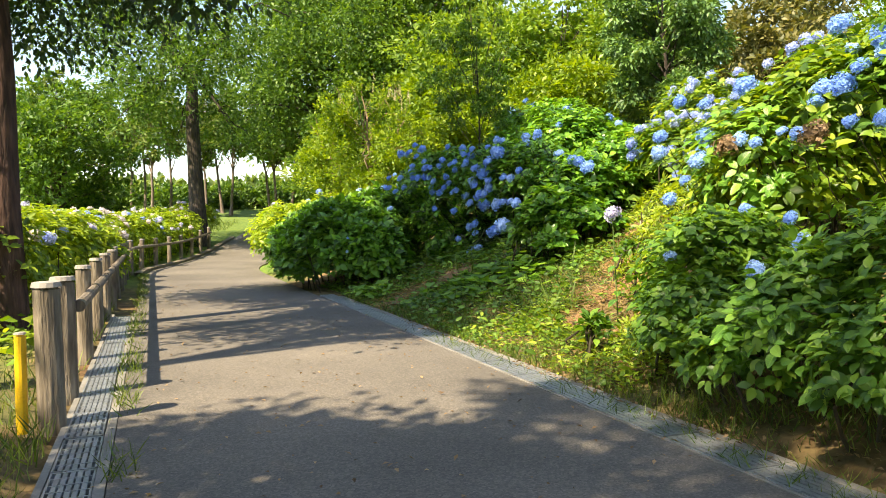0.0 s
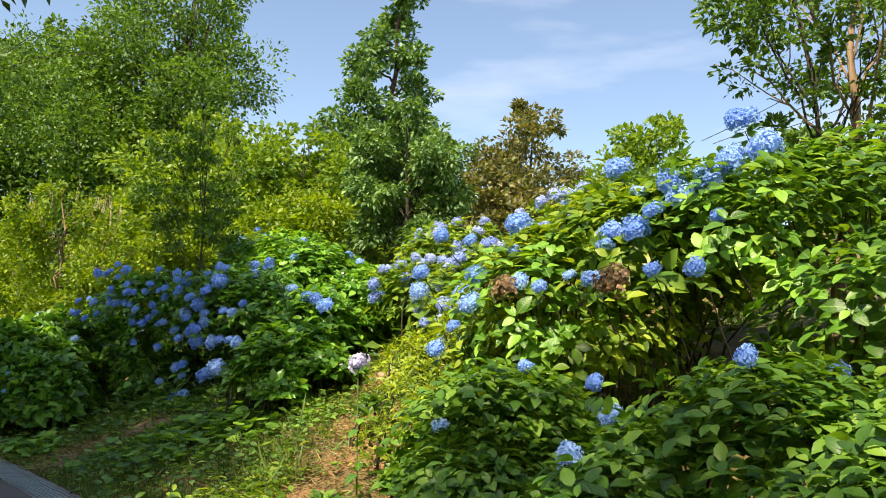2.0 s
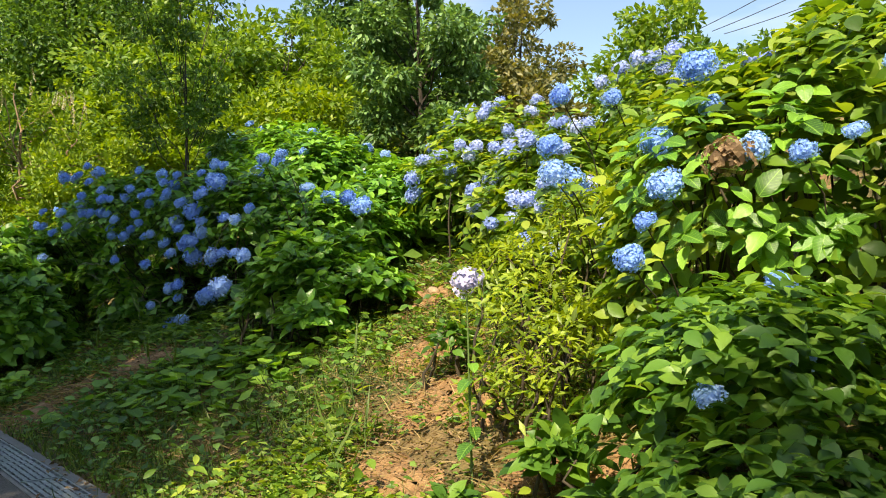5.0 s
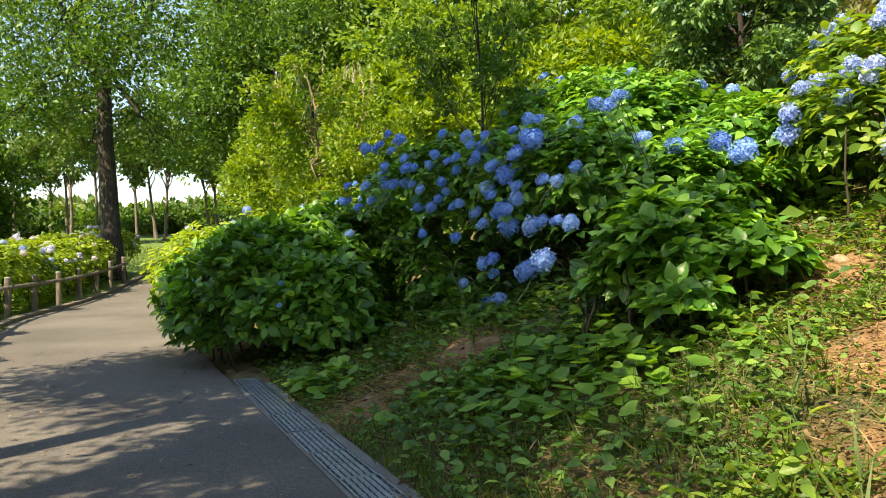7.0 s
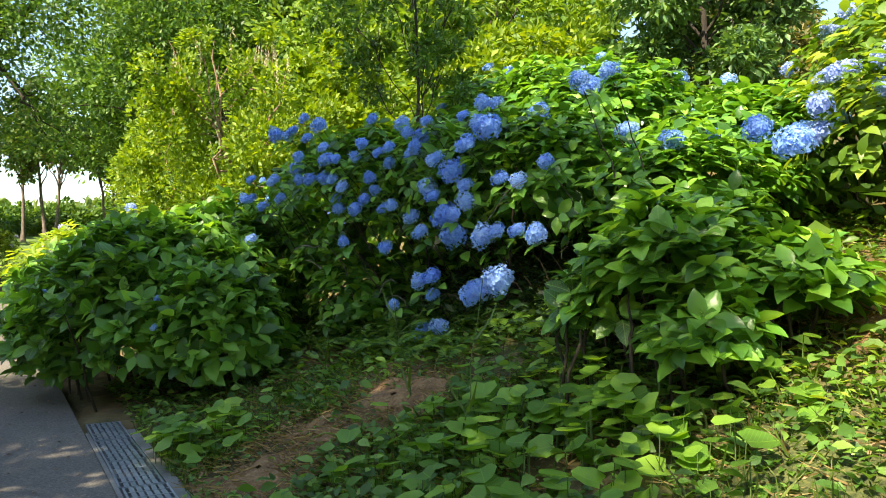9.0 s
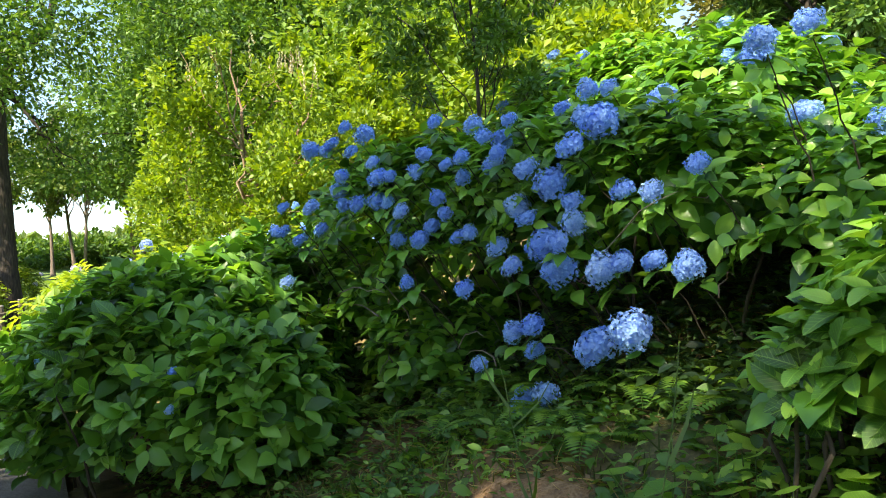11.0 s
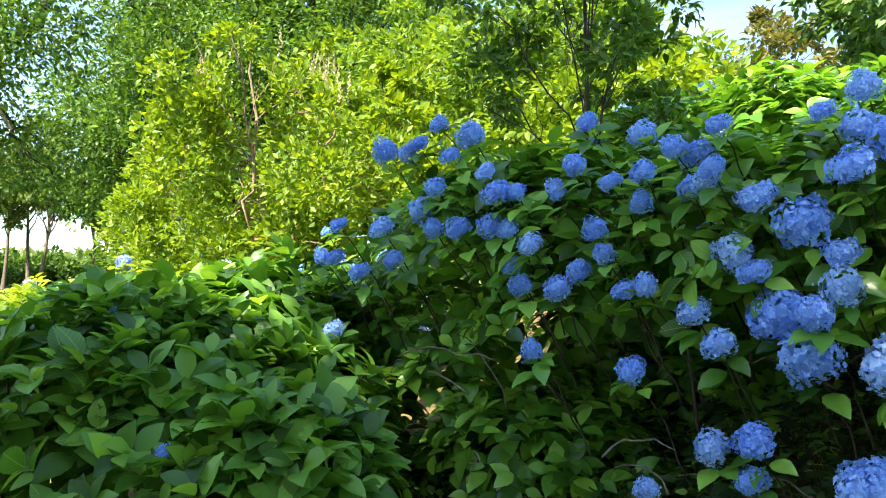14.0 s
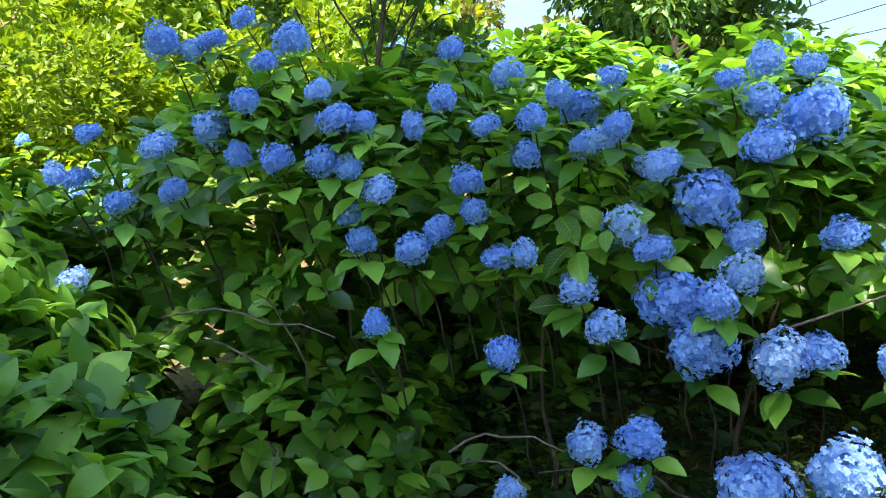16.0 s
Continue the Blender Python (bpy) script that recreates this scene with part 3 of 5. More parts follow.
def lobe_points(lobes, count, low=-0.45, layers=(1.0, 0.10)):
    """Points on the outside of a union of ellipsoids, with the way out at each."""
    lobes = np.asarray(lobes, float)
    area = (lobes[:, 3] * lobes[:, 4] + lobes[:, 4] * lobes[:, 5] + lobes[:, 3] * lobes[:, 5])
    which = rng.choice(len(lobes), count, p=area / area.sum())
    u = unit(rng.normal(0, 1, (count, 3)))
    u[:, 2] = np.where(u[:, 2] < low, -u[:, 2], u[:, 2])
    c, r = lobes[which, :3], lobes[which, 3:6]
    deep = layers[0] - np.abs(rng.normal(0, layers[1], count))
    lump = np.array([noise.noise(Vector(a) * 1.7) + 0.6 * noise.noise(Vector(a) * 4.2) for a in c + u * r])
    p = c + u * r * (deep + 0.20 * lump)[:, None]
    keep = p[:, 2] > height(p[:, 0], p[:, 1]) + 0.05
    for k, (cx, cy, cz, rx, ry, rz) in enumerate(lobes):
        q = (p - np.array([cx, cy, cz])) / np.array([rx, ry, rz])
        keep &= ~((np.linalg.norm(q, axis=1) < 0.80) & (which != k))
    return p[keep], unit(u / r)[keep]


def rosettes(p, out, per, length, lift=(0.0, 0.75), upright=0.95):
    """Leaves in rosettes round shoot tips: place, along, up, size."""
    axis = unit(out + np.array([0, 0, upright]) + rng.normal(0, 0.28, p.shape))
    e1 = unit(np.cross(axis, rng.normal(0, 1, p.shape)))
    e2 = np.cross(axis, e1)
    pl, al, up, sz = [], [], [], []
    for k in range(per):
        a = 2 * math.pi * k / per * 1.0 + rng.normal(0, 0.25, len(p))
        el = rng.uniform(lift[0], lift[1], len(p)) * (1.0 if k % 2 else 0.6)
        flat = np.cos(a)[:, None] * e1 + np.sin(a)[:, None] * e2
        d = np.cos(el)[:, None] * flat + np.sin(el)[:, None] * axis
        pl.append(p - axis * (0.03 * (k // 2)) + flat * 0.015)
        al.append(d + np.array([0, 0, -0.10]))
        up.append(axis * np.cos(el)[:, None] - flat * np.sin(el)[:, None] + rng.normal(0, 0.12, p.shape))
        sz.append(length * rng.uniform(0.62, 1.15, len(p)))
    return [np.concatenate(v) for v in (pl, al, up, sz)]


def place_head(bush, at, radius, key, out):
    """One flower head on its bush, nodding outwards."""
    ob = new("flower_head", HEADS[key][int(rng.integers(5))])
    lean = Vector((float(out[0]), float(out[1]), 0.55 + float(max(out[2], -0.2)))).normalized()
    q = lean.to_track_quat('Z', 'Y').to_matrix().to_4x4() @ Matrix.Rotation(float(rng.uniform(0, 6.28)), 4, 'Z')
    ob.parent = bush
    ob.matrix_basis = Matrix.Translation(Vector(at) - bush.location) @ q @ Matrix.Diagonal((radius * float(rng.uniform(0.85, 1.15)), radius, radius * float(rng.uniform(0.85, 1.2)), 1))
    return ob


def hydrangea(label, base, lobes, shoots, leaf, material, group="hydrangea bushes", single=0, facing=None, heads=(), stems=18, per=6, pattern=BROAD, layers=(1.0, 0.10), category="hydrangea", low=-0.45, fill=0.9, lift=(0.0, 0.75)):
    """A bush: stems from the root, a mass of leaves, single leaves at the front, flower heads."""
    bush = base_empty("hydrangea_bush", base, label, category, group)
    p, out = lobe_points(lobes, shoots, low, layers)
    pl, al, up, sz = rosettes(p, out, per, leaf, lift)
    if single and facing is not None:
        near = np.argsort(((p - np.array(facing)) ** 2).sum(1))[: single // per]
        mask = np.zeros(len(p), bool)
        mask[near] = True
        mask = np.tile(mask, per)
        for a, b, c, d in zip(pl[mask], al[mask], up[mask], sz[mask]):
            y = unit(b)
            x = unit(np.cross(y, c))
            z = np.cross(x, y)
            ob = new("leaf", LEAF_SHAPES[int(rng.integers(4))])
            ob.parent = bush
            m = Matrix(((x[0], y[0], z[0], 0), (x[1], y[1], z[1], 0), (x[2], y[2], z[2], 0), (0, 0, 0, 1)))
            ob.matrix_basis = Matrix.Translation(Vector(a) - bush.location) @ m @ Matrix.Diagonal((d, d, d, 1))
        pl, al, up, sz = (v[~mask] for v in (pl, al, up, sz))
    here = np.array(bush.location)
    if len(heads):
        ph = np.array([np.array(h[0]) - unit(np.array(h[3])) * h[1] * 0.7 - np.array([0, 0, 0.5 * h[1]]) for h in heads])
        oh = np.array([h[3] for h in heads])
        rest = rosettes(ph, oh, 5, leaf * 1.05, (-0.3, 0.35))
        pl, al, up, sz = (np.concatenate(v) for v in zip((pl, al, up, sz), rest))
        tips = [(ph[k], oh[k]) for k in range(len(ph))]
    else:
        tips = []
    pf, of = lobe_points(lobes, int(shoots * fill), low, (0.80, 0.14))
    more = rosettes(pf, of, 3, leaf * 1.35)
    pl, al, up, sz = (np.concatenate(v) for v in zip((pl, al, up, sz), more))
    leaves("foliage", pattern, pl - here, al, up, sz, material, bush, kind="stuff")
    runs = []
    pick = rng.choice(len(p), min(stems, len(p)), replace=False)
    for k in pick:
        root = here * 0.35 + p[k] * 0.65 + np.array([rng.normal(0, 0.15), rng.normal(0, 0.15), 0])
        root[2] = float(height(root[0], root[1])) - 0.03
        end = p[k] - out[k] * 0.03
        runs.append((curve_points(root, end, 0.12, 0.025) - here, np.linspace(0.012, 0.0035, 7)))
    for a, o in tips:
        back = a - unit(np.array(o)) * 0.35 - np.array([0, 0, 0.30])
        runs.append((curve_points(back, a, 0.03, 0.008) - here, np.linspace(0.0045, 0.003, 7)))
    tagged(tubes("stem_mass", runs, TWIG, bush, sides=5), kind="stuff")
    for at, radius, key, o in heads:
        place_head(bush, at, radius, key, o)
    return bush, p, out


def random_heads(p, out, count, key, radius, min_up=-0.2):
    ok = np.where(out[:, 2] > min_up)[0]
    pick = rng.choice(ok, min(count, len(ok)), replace=False)
    return [(p[k] + out[k] * 0.05, float(rng.uniform(0.75, 1.2) * radius), key, out[k]) for k in pick]


def face_heads(rows, face, key="blue", scatter=0.03):
    """Heads on the side of a bush that faces the path: rows of (along, height, radius)."""
    got = []
    for s, z, r in rows:
        x, y = plan(face(s, z) - 0.04 + rng.normal(0, scatter), s)
        got.append(((x, y, z), r, key, (-N_AX[0] * 0.7, -N_AX[1] * 0.7, 0.25)))
    return got


def big_face(s, z):
    return min(5.35, 5.2 - 0.42 * (s - 11.1)) + 0.6 * max(0.0, z - 2.15)


def side_face(s, z):
    return 4.9


def near_face(s, z):
    return 3.85 + max(0.0, z - 1.35)


UPPER = [
    (13.36, 2.41, 0.075), (13.25, 2.40, 0.055), (13.18, 2.44, 0.053), (12.90, 2.34, 0.053), (12.88, 2.16, 0.052), (13.11, 2.55, 0.053),
    (12.88, 2.46, 0.071), (12.65, 2.23, 0.053), (12.28, 2.45, 0.052), (12.52, 2.11, 0.063), (12.44, 2.11, 0.052), (12.31, 2.12, 0.052),
    (12.21, 2.22, 0.052), (11.89, 2.16, 0.055), (11.72, 2.37, 0.052), (11.88, 2.29, 0.052), (11.34, 2.37, 0.052), (11.26, 2.47, 0.066),
    (11.08, 2.25, 0.103), (11.62, 2.15, 0.051), (11.74, 2.09, 0.051), (11.68, 2.11, 0.051),
]
MIDDLE = [
    (13.19, 1.97, 0.069), (13.44, 1.99, 0.053), (12.89, 1.96, 0.052), (12.73, 1.95, 0.064), (12.57, 1.96, 0.062), (12.46, 1.94, 0.052),
    (12.35, 1.87, 0.060), (12.07, 2.14, 0.052), (12.08, 1.93, 0.059), (12.06, 1.83, 0.052), (11.91, 2.04, 0.053), (12.23, 1.68, 0.059),
    (12.40, 1.69, 0.052), (12.17, 1.76, 0.052), (11.96, 1.68, 0.052), (11.88, 1.70, 0.052), (11.50, 2.04, 0.073), (11.59, 1.83, 0.082),
    (11.36, 1.94, 0.107), (11.24, 1.83, 0.060), (11.49, 1.76, 0.057), (11.19, 2.13, 0.077), (10.97, 1.87, 0.069), (11.24, 1.71, 0.073),
    (10.80, 1.84, 0.061), (12.47, 1.78, 0.052), (13.12, 1.81, 0.056), (13.59, 1.82, 0.053), (13.50, 1.82, 0.054), (13.29, 1.74, 0.058),
]
HANGING = [
    (11.44, 1.61, 0.110), (11.29, 1.61, 0.071), (11.34, 1.46, 0.101), (11.62, 1.49, 0.067), (11.72, 1.61, 0.067), (11.12, 1.45, 0.097),
    (11.01, 1.49, 0.074), (11.90, 1.36, 0.057), (12.30, 1.41, 0.054), (11.64, 1.10, 0.065), (11.47, 1.15, 0.072), (11.49, 1.01, 0.058),
    (11.15, 1.04, 0.122), (10.90, 1.13, 0.114), (13.37, 1.43, 0.058), (13.38, 1.13, 0.053), (11.85, 0.91, 0.052),
]
RIGHT = [(10.79, 1.49, 0.065), (10.56, 1.46, 0.085), (10.29, 2.44, 0.080), (11.12, 2.45, 0.055), (10.47, 1.94, 0.060)]
SIDE = [
    (16.29, 1.96, 0.055), (15.83, 1.89, 0.050), (15.40, 1.76, 0.050), (14.97, 1.95, 0.055), (14.62, 1.88, 0.060), (14.23, 1.93, 0.050),
    (14.47, 2.00, 0.045), (14.17, 1.81, 0.050), (15.28, 2.17, 0.040), (14.73, 1.36, 0.045), (14.68, 0.92, 0.050), (14.52, 0.81, 0.040),
    (15.03, 1.48, 0.040),
]
NEAR = [
    (5.02, 1.33, 0.068), (5.07, 1.48, 0.049), (5.05, 1.63, 0.089), (5.19, 1.84, 0.084), (5.79, 1.90, 0.078), (5.71, 1.75, 0.089),
    (5.08, 2.02, 0.067), (5.26, 2.27, 0.111), (6.06, 2.26, 0.078), (5.71, 2.19, 0.063), (4.75, 1.76, 0.078), (4.56, 1.72, 0.059),
    (4.42, 1.79, 0.049), (4.21, 1.75, 0.071), (4.70, 2.67, 0.112), (4.33, 2.37, 0.065), (4.33, 2.09, 0.096), (4.15, 2.08, 0.102),
    (4.32, 1.98, 0.068), (4.14, 2.42, 0.101), (4.00, 2.31, 0.106), (3.87, 2.42, 0.116), (3.77, 2.52, 0.108), (3.93, 2.92, 0.120),
    (3.62, 2.61, 0.117), (4.08, 2.20, 0.077), (3.63, 2.09, 0.049), (3.56, 1.76, 0.067), (3.85, 1.78, 0.061), (3.84, 1.18, 0.051),
    (3.74, 1.03, 0.068), (4.41, 1.02, 0.054), (3.07, 1.31, 0.058), (3.64, 0.96, 0.051),
]


# the large blue bush on the bank
lobes_big = []
for n, s, z, rn, rz in ((5.95, 11.0, 1.85, 0.78, 0.58), (5.80, 11.9, 1.80, 0.88, 0.55), (5.45, 12.8, 1.75, 0.88, 0.58), (6.9, 11.6, 2.35, 1.0, 0.75),
                        (7.1, 10.4, 2.05, 0.9, 0.55), (6.2, 10.2, 1.70, 0.80, 0.55), (5.2, 13.6, 1.30, 0.80, 0.70), (6.5, 12.6, 1.15, 0.70, 0.50),
                        (5.25, 13.0, 0.85, 0.70, 0.48), (7.6, 11.2, 2.0, 0.9, 0.6), (7.3, 13.9, 2.75, 0.9, 0.75), (6.7, 13.2, 2.45, 0.8, 0.55), (7.4, 12.9, 2.85, 0.8, 0.6), (6.9, 12.8, 1.9, 1.1, 0.85), (6.3, 13.6, 1.5, 1.0, 0.8),
                        (5.0, 13.15, 1.97, 0.55, 0.48), (5.15, 12.6, 1.97, 0.55, 0.48), (5.4, 12.1, 2.0, 0.55, 0.45), (5.65, 11.5, 2.02, 0.55, 0.45),
                        (4.85, 13.55, 1.90, 0.50, 0.45), (4.8, 13.9, 1.35, 0.5, 0.5)):
    x, y = plan(n, s)
    lobes_big.append((x, y, z, rn, rn, rz))
big_heads = face_heads(UPPER, big_face) + face_heads(MIDDLE, big_face) + face_heads(HANGING + [(11.56, 0.72, 0.085), (11.44, 0.76, 0.080)], big_face) + face_heads(RIGHT, big_face) + face_heads(SIDE, side_face)
for place in ((-1.55, 11.06, 2.42), (-2.45, 15.7, 3.62), (-2.2, 15.2, 3.45), (-1.72, 11.1, 2.38)):
    big_heads.append((place, 0.068, "blue", (-0.5, -0.4, 0.5)))
bx, by = plan(6.3, 11.6)
bush_big, p_big, o_big = hydrangea("large mophead hydrangea covered in blue flower heads on the bank", on_ground(bx, by), lobes_big, 4600, 0.130, LEAF_BLUE,
                                   single=290, facing=(*plan(4.6, 11.4), 1.9), heads=big_heads, stems=26, per=5, pattern=FINE, layers=(1.0, 0.16), fill=0.8, lift=(0.05, 0.85))
for h in random_heads(p_big[p_big[:, 2] > 1.9], o_big[p_big[:, 2] > 1.9], 34, "blue", 0.075, 0.1):
    place_head(bush_big, *h)

# bare pale twigs and arching canes in the hollow under the flowers
here = np.array(bush_big.location)
runs = []
for _ in range(18):
    s0 = rng.uniform(10.6, 13.8)
    n0 = min(5.35, 5.2 - 0.42 * (s0 - 11.1)) + rng.uniform(0.05, 0.45)
    x, y = plan(n0, s0)
    z0 = float(height(x, y)) + rng.uniform(0.1, 0.9)
    x1, y1 = plan(n0 - rng.uniform(-0.1, 0.3), s0 + rng.normal(0, 0.45))
    runs.append((curve_points((x, y, z0), (x1, y1, z0 + rng.uniform(-0.12, 0.45)), 0.06, 0.012) - here, np.linspace(0.0055, 0.002, 7)))
tagged(tubes("twig_mass", runs, BARK_GREY, bush_big, "pale dry twigs", sides=5), kind="stuff")

# the dark leafy bush at the path's edge
lobes_dark = []
for n, s, z, r, rz in ((3.55, 13.9, 0.75, 1.15, 0.85), (3.15, 14.9, 0.70, 0.95, 0.80), (3.75, 13.0, 0.60, 0.60, 0.60), (4.1, 14.3, 1.05, 0.9, 0.75), (2.95, 14.1, 0.45, 0.75, 0.45)):
    x, y = plan(n, s)
    lobes_dark.append((x, y, z, r, r, rz))
dx, dy = plan(3.6, 14.1)
bush_dark, p_dark, o_dark = hydrangea("dense dark green leafy hydrangea nearly flowerless beside the path", on_ground(dx, dy), lobes_dark, 1900, 0.160, LEAF_DARK,
                                      single=290, facing=(*plan(2.2, 13.0), 1.1), stems=30, per=6, pattern=FINE, lift=(0.4, 1.15))
for h in random_heads(p_dark, o_dark, 9, "blue", 0.035):
    place_head(bush_dark, *h)

# the fresh green shrub without flowers
lobes_fresh = []
for n, s, z, r, rz in ((5.25, 9.3, 1.15, 0.50, 0.45), (5.5, 8.85, 1.10, 0.38, 0.36), (5.1, 9.6, 0.95, 0.36, 0.40), (5.6, 9.4, 1.30, 0.42, 0.40), (5.1, 8.95, 0.88, 0.30, 0.28)):
    x, y = plan(n, s)
    lobes_fresh.append((x, y, z, r, r, rz))
fx, fy = plan(5.2, 9.2)
hydrangea("light green leafy hydrangea shrub without flowers on the bank", on_ground(fx, fy), lobes_fresh, 520, 0.150, LEAF_BLUE, single=200, facing=(*plan(4.2, 9.3), 1.2), stems=40, per=6, pattern=FINE, low=0.0, fill=0.35, lift=(0.2, 1.0))

# the near bush on the bank
lobes_near, lobes_shade = [], []
for n, s, z, r, rz in ((4.95, 4.95, 1.50, 0.85, 0.75), (5.7, 5.3, 1.85, 0.85, 0.65), (4.75, 5.35, 1.15, 0.45, 0.50), (5.2, 4.6, 1.95, 0.75, 0.6), (6.3, 4.9, 2.2, 0.9, 0.6)):
    x, y = plan(n, s)
    lobes_near.append((x, y, z, r, r, rz))
for n, s, z, r, rz in ((5.35, 3.9, 2.05, 0.95, 0.70), (5.9, 3.3, 2.15, 1.0, 0.75), (5.2, 3.0, 1.5, 0.8, 0.6), (5.6, 2.2, 1.7, 1.0, 0.8), (6.6, 4.1, 2.3, 0.9, 0.6)):
    x, y = plan(n, s)
    lobes_shade.append((x, y, z, r, r, rz))
near_heads = face_heads([(s, z, 0.85 * r) for s, z, r in NEAR], near_face)
nx, ny = plan(5.1, 5.2)
bush_near, p_near, o_near = hydrangea("tall sunlit hydrangea with blue flower heads and yellowing leaves", on_ground(nx, ny), lobes_near, 1700, 0.110, LEAF_SUNNY,
                                      single=240, facing=(*plan(3.7, 4.9), 1.7), heads=[h for h, row in zip(near_heads, NEAR) if row[0] > 4.4], stems=28, per=5, pattern=FINE, fill=0.5)
nx, ny = plan(5.6, 3.4)
bush_shade, p_shade, o_shade = hydrangea("tall tangled green hydrangea with large blue flower heads", on_ground(nx, ny), lobes_shade, 1500, 0.105, LEAF_FRESH,
                                         single=150, facing=(*plan(3.9, 3.6), 1.9), heads=[h for h, row in zip(near_heads, NEAR) if row[0] <= 4.4], stems=24, per=5, pattern=FINE, fill=0.5, layers=(1.0, 0.24))
for s, z in ((4.83, 1.72), (4.02, 1.72)):
    x, y = plan(near_face(s, z) - 0.06, s)
    place_head(bush_near, (x, y, z), 0.10, "brown", (-0.6, -0.4, 0.2))
for h in random_heads(p_near[p_near[:, 2] > 2.0], o_near[p_near[:, 2] > 2.0], 8, "pale", 0.06, 0.1):
    place_head(bush_near, *h)

# thin yellow-green growth at the foot of the sunlit bush
lobes_flank = []
for n, s, z, r, rz in ((5.0, 6.55, 1.15, 0.42, 0.42), (4.75, 6.2, 0.92, 0.34, 0.36), (5.4, 6.3, 1.45, 0.45, 0.45), (4.4, 6.1, 0.62, 0.26, 0.26), (4.6, 5.75, 0.85, 0.3, 0.35), (3.45, 4.6, 0.30, 0.36, 0.30)):
    x, y = plan(n, s)
    lobes_flank.append((x, y, z, r, r, rz))
kx, ky = plan(4.9, 6.3)
hydrangea("thin yellow-green shoots at the foot of the sunlit hydrangea", on_ground(kx, ky), lobes_flank, 820, 0.080, LEAF_YELLOW, stems=45, per=4, pattern=SLIM, fill=0.25, low=-0.2, lift=(0.2, 1.1), category="shrub", group="young shoots")
for n, s, size in ((4.05, 5.55, 0.14), (3.75, 5.0, 0.15), (4.35, 5.05, 0.13), (3.5, 5.6, 0.10), (4.9, 7.1, 0.10)):
    x, y = plan(n, s)
    z0 = float(height(x, y))
    hydrangea("young hydrangea shoot with large upright green leaves", (x, y, z0), [(x, y, z0 + 0.20, 0.13, 0.13, 0.16)], 26, size, LEAF_FRESH, stems=6, per=4, fill=0.1, low=-0.1, lift=(0.3, 1.1), category="shrub", group="young shoots")

# low growth in front of the near bush
lobes_low = []
for n, s, z, r, rz in ((3.75, 3.4, 0.55, 0.55, 0.50), (3.7, 4.3, 0.50, 0.50, 0.45), (3.8, 2.5, 0.60, 0.65, 0.55), (4.2, 3.0, 0.8, 0.7, 0.55), (3.9, 1.6, 0.65, 0.7, 0.6), (4.4, 1.9, 0.95, 0.8, 0.7), (3.55, 3.7, 0.40, 0.45, 0.40), (3.6, 2.8, 0.45, 0.5, 0.45), (4.1, 4.6, 0.8, 0.6, 0.5)):
    x, y = plan(n - 0.16, s)
    lobes_low.append((x, y, z, r, r, rz))
lx, ly = plan(3.9, 3.2)
bush_low, p_low, o_low = hydrangea("low green hydrangea shoots with small blue heads beside the drain", on_ground(lx, ly), lobes_low, 2500, 0.085, LEAF_FRESH,
                                   single=200, facing=(*plan(3.1, 3.4), 0.7), stems=30, per=6, pattern=FINE, low=-0.3)
for h in random_heads(p_low, o_low, 9, "blue", 0.05):
    place_head(bush_low, *h)

# pale blue bush further up the bank
lobes_pale = []
for n, s, z, r, rz in ((6.7, 8.0, 1.70, 0.62, 0.60), (7.3, 8.0, 2.15, 0.8, 0.65), (7.2, 9.2, 2.10, 0.8, 0.55), (6.3, 7.2, 1.60, 0.55, 0.55), (8.2, 7.2, 2.8, 1.0, 0.7), (8.0, 9.5, 2.7, 0.9, 0.6)):
    x, y = plan(n, s)
    lobes_pale.append((x, y, z, r, r, rz))
px, py = plan(7.2, 8.2)
bush_pale, p_pale, o_pale = hydrangea("pale green hydrangea with light blue heads high on the bank", on_ground(px, py), lobes_pale, 900, 0.125, LEAF_SUNNY, stems=30, per=5)
front = (o_pale @ np.array([-N_AX[0], -N_AX[1], 0.4])) > 0.25
for h in random_heads(p_pale[front], o_pale[front], 74, "pale", 0.078, -0.2):
    place_head(bush_pale, *h)
for s, z, r in ((6.47, 1.86, 0.10), (8.7, 1.86, 0.10), (8.9, 1.95, 0.07)):
    x, y = plan(5.35, s)
    place_head(bush_pale, (x, y, z), r, "blue", (-0.6, -0.4, 0.4))

# sunlit pale bush behind the dark one
lobes_back = []
for n, s, z, r, rz in ((4.7, 16.4, 1.15, 0.85, 0.75), (4.2, 17.2, 1.0, 0.8, 0.7), (5.3, 15.8, 1.35, 0.8, 0.65)):
    x, y = plan(n, s)
    lobes_back.append((x, y, z, r, r, rz))
kx, ky = plan(4.7, 16.5)
bush_back, p_back, o_back = hydrangea("sunlit hydrangea with whitish blue heads behind the dark bush", on_ground(kx, ky), lobes_back, 700, 0.125, LEAF_SUNNY, stems=16, per=5)
front = (o_back @ np.array([0.3, -0.9, 0.5])) > 0.1
for h in random_heads(p_back[front], o_back[front], 20, "pale", 0.075, -0.2):
    place_head(bush_back, *h)

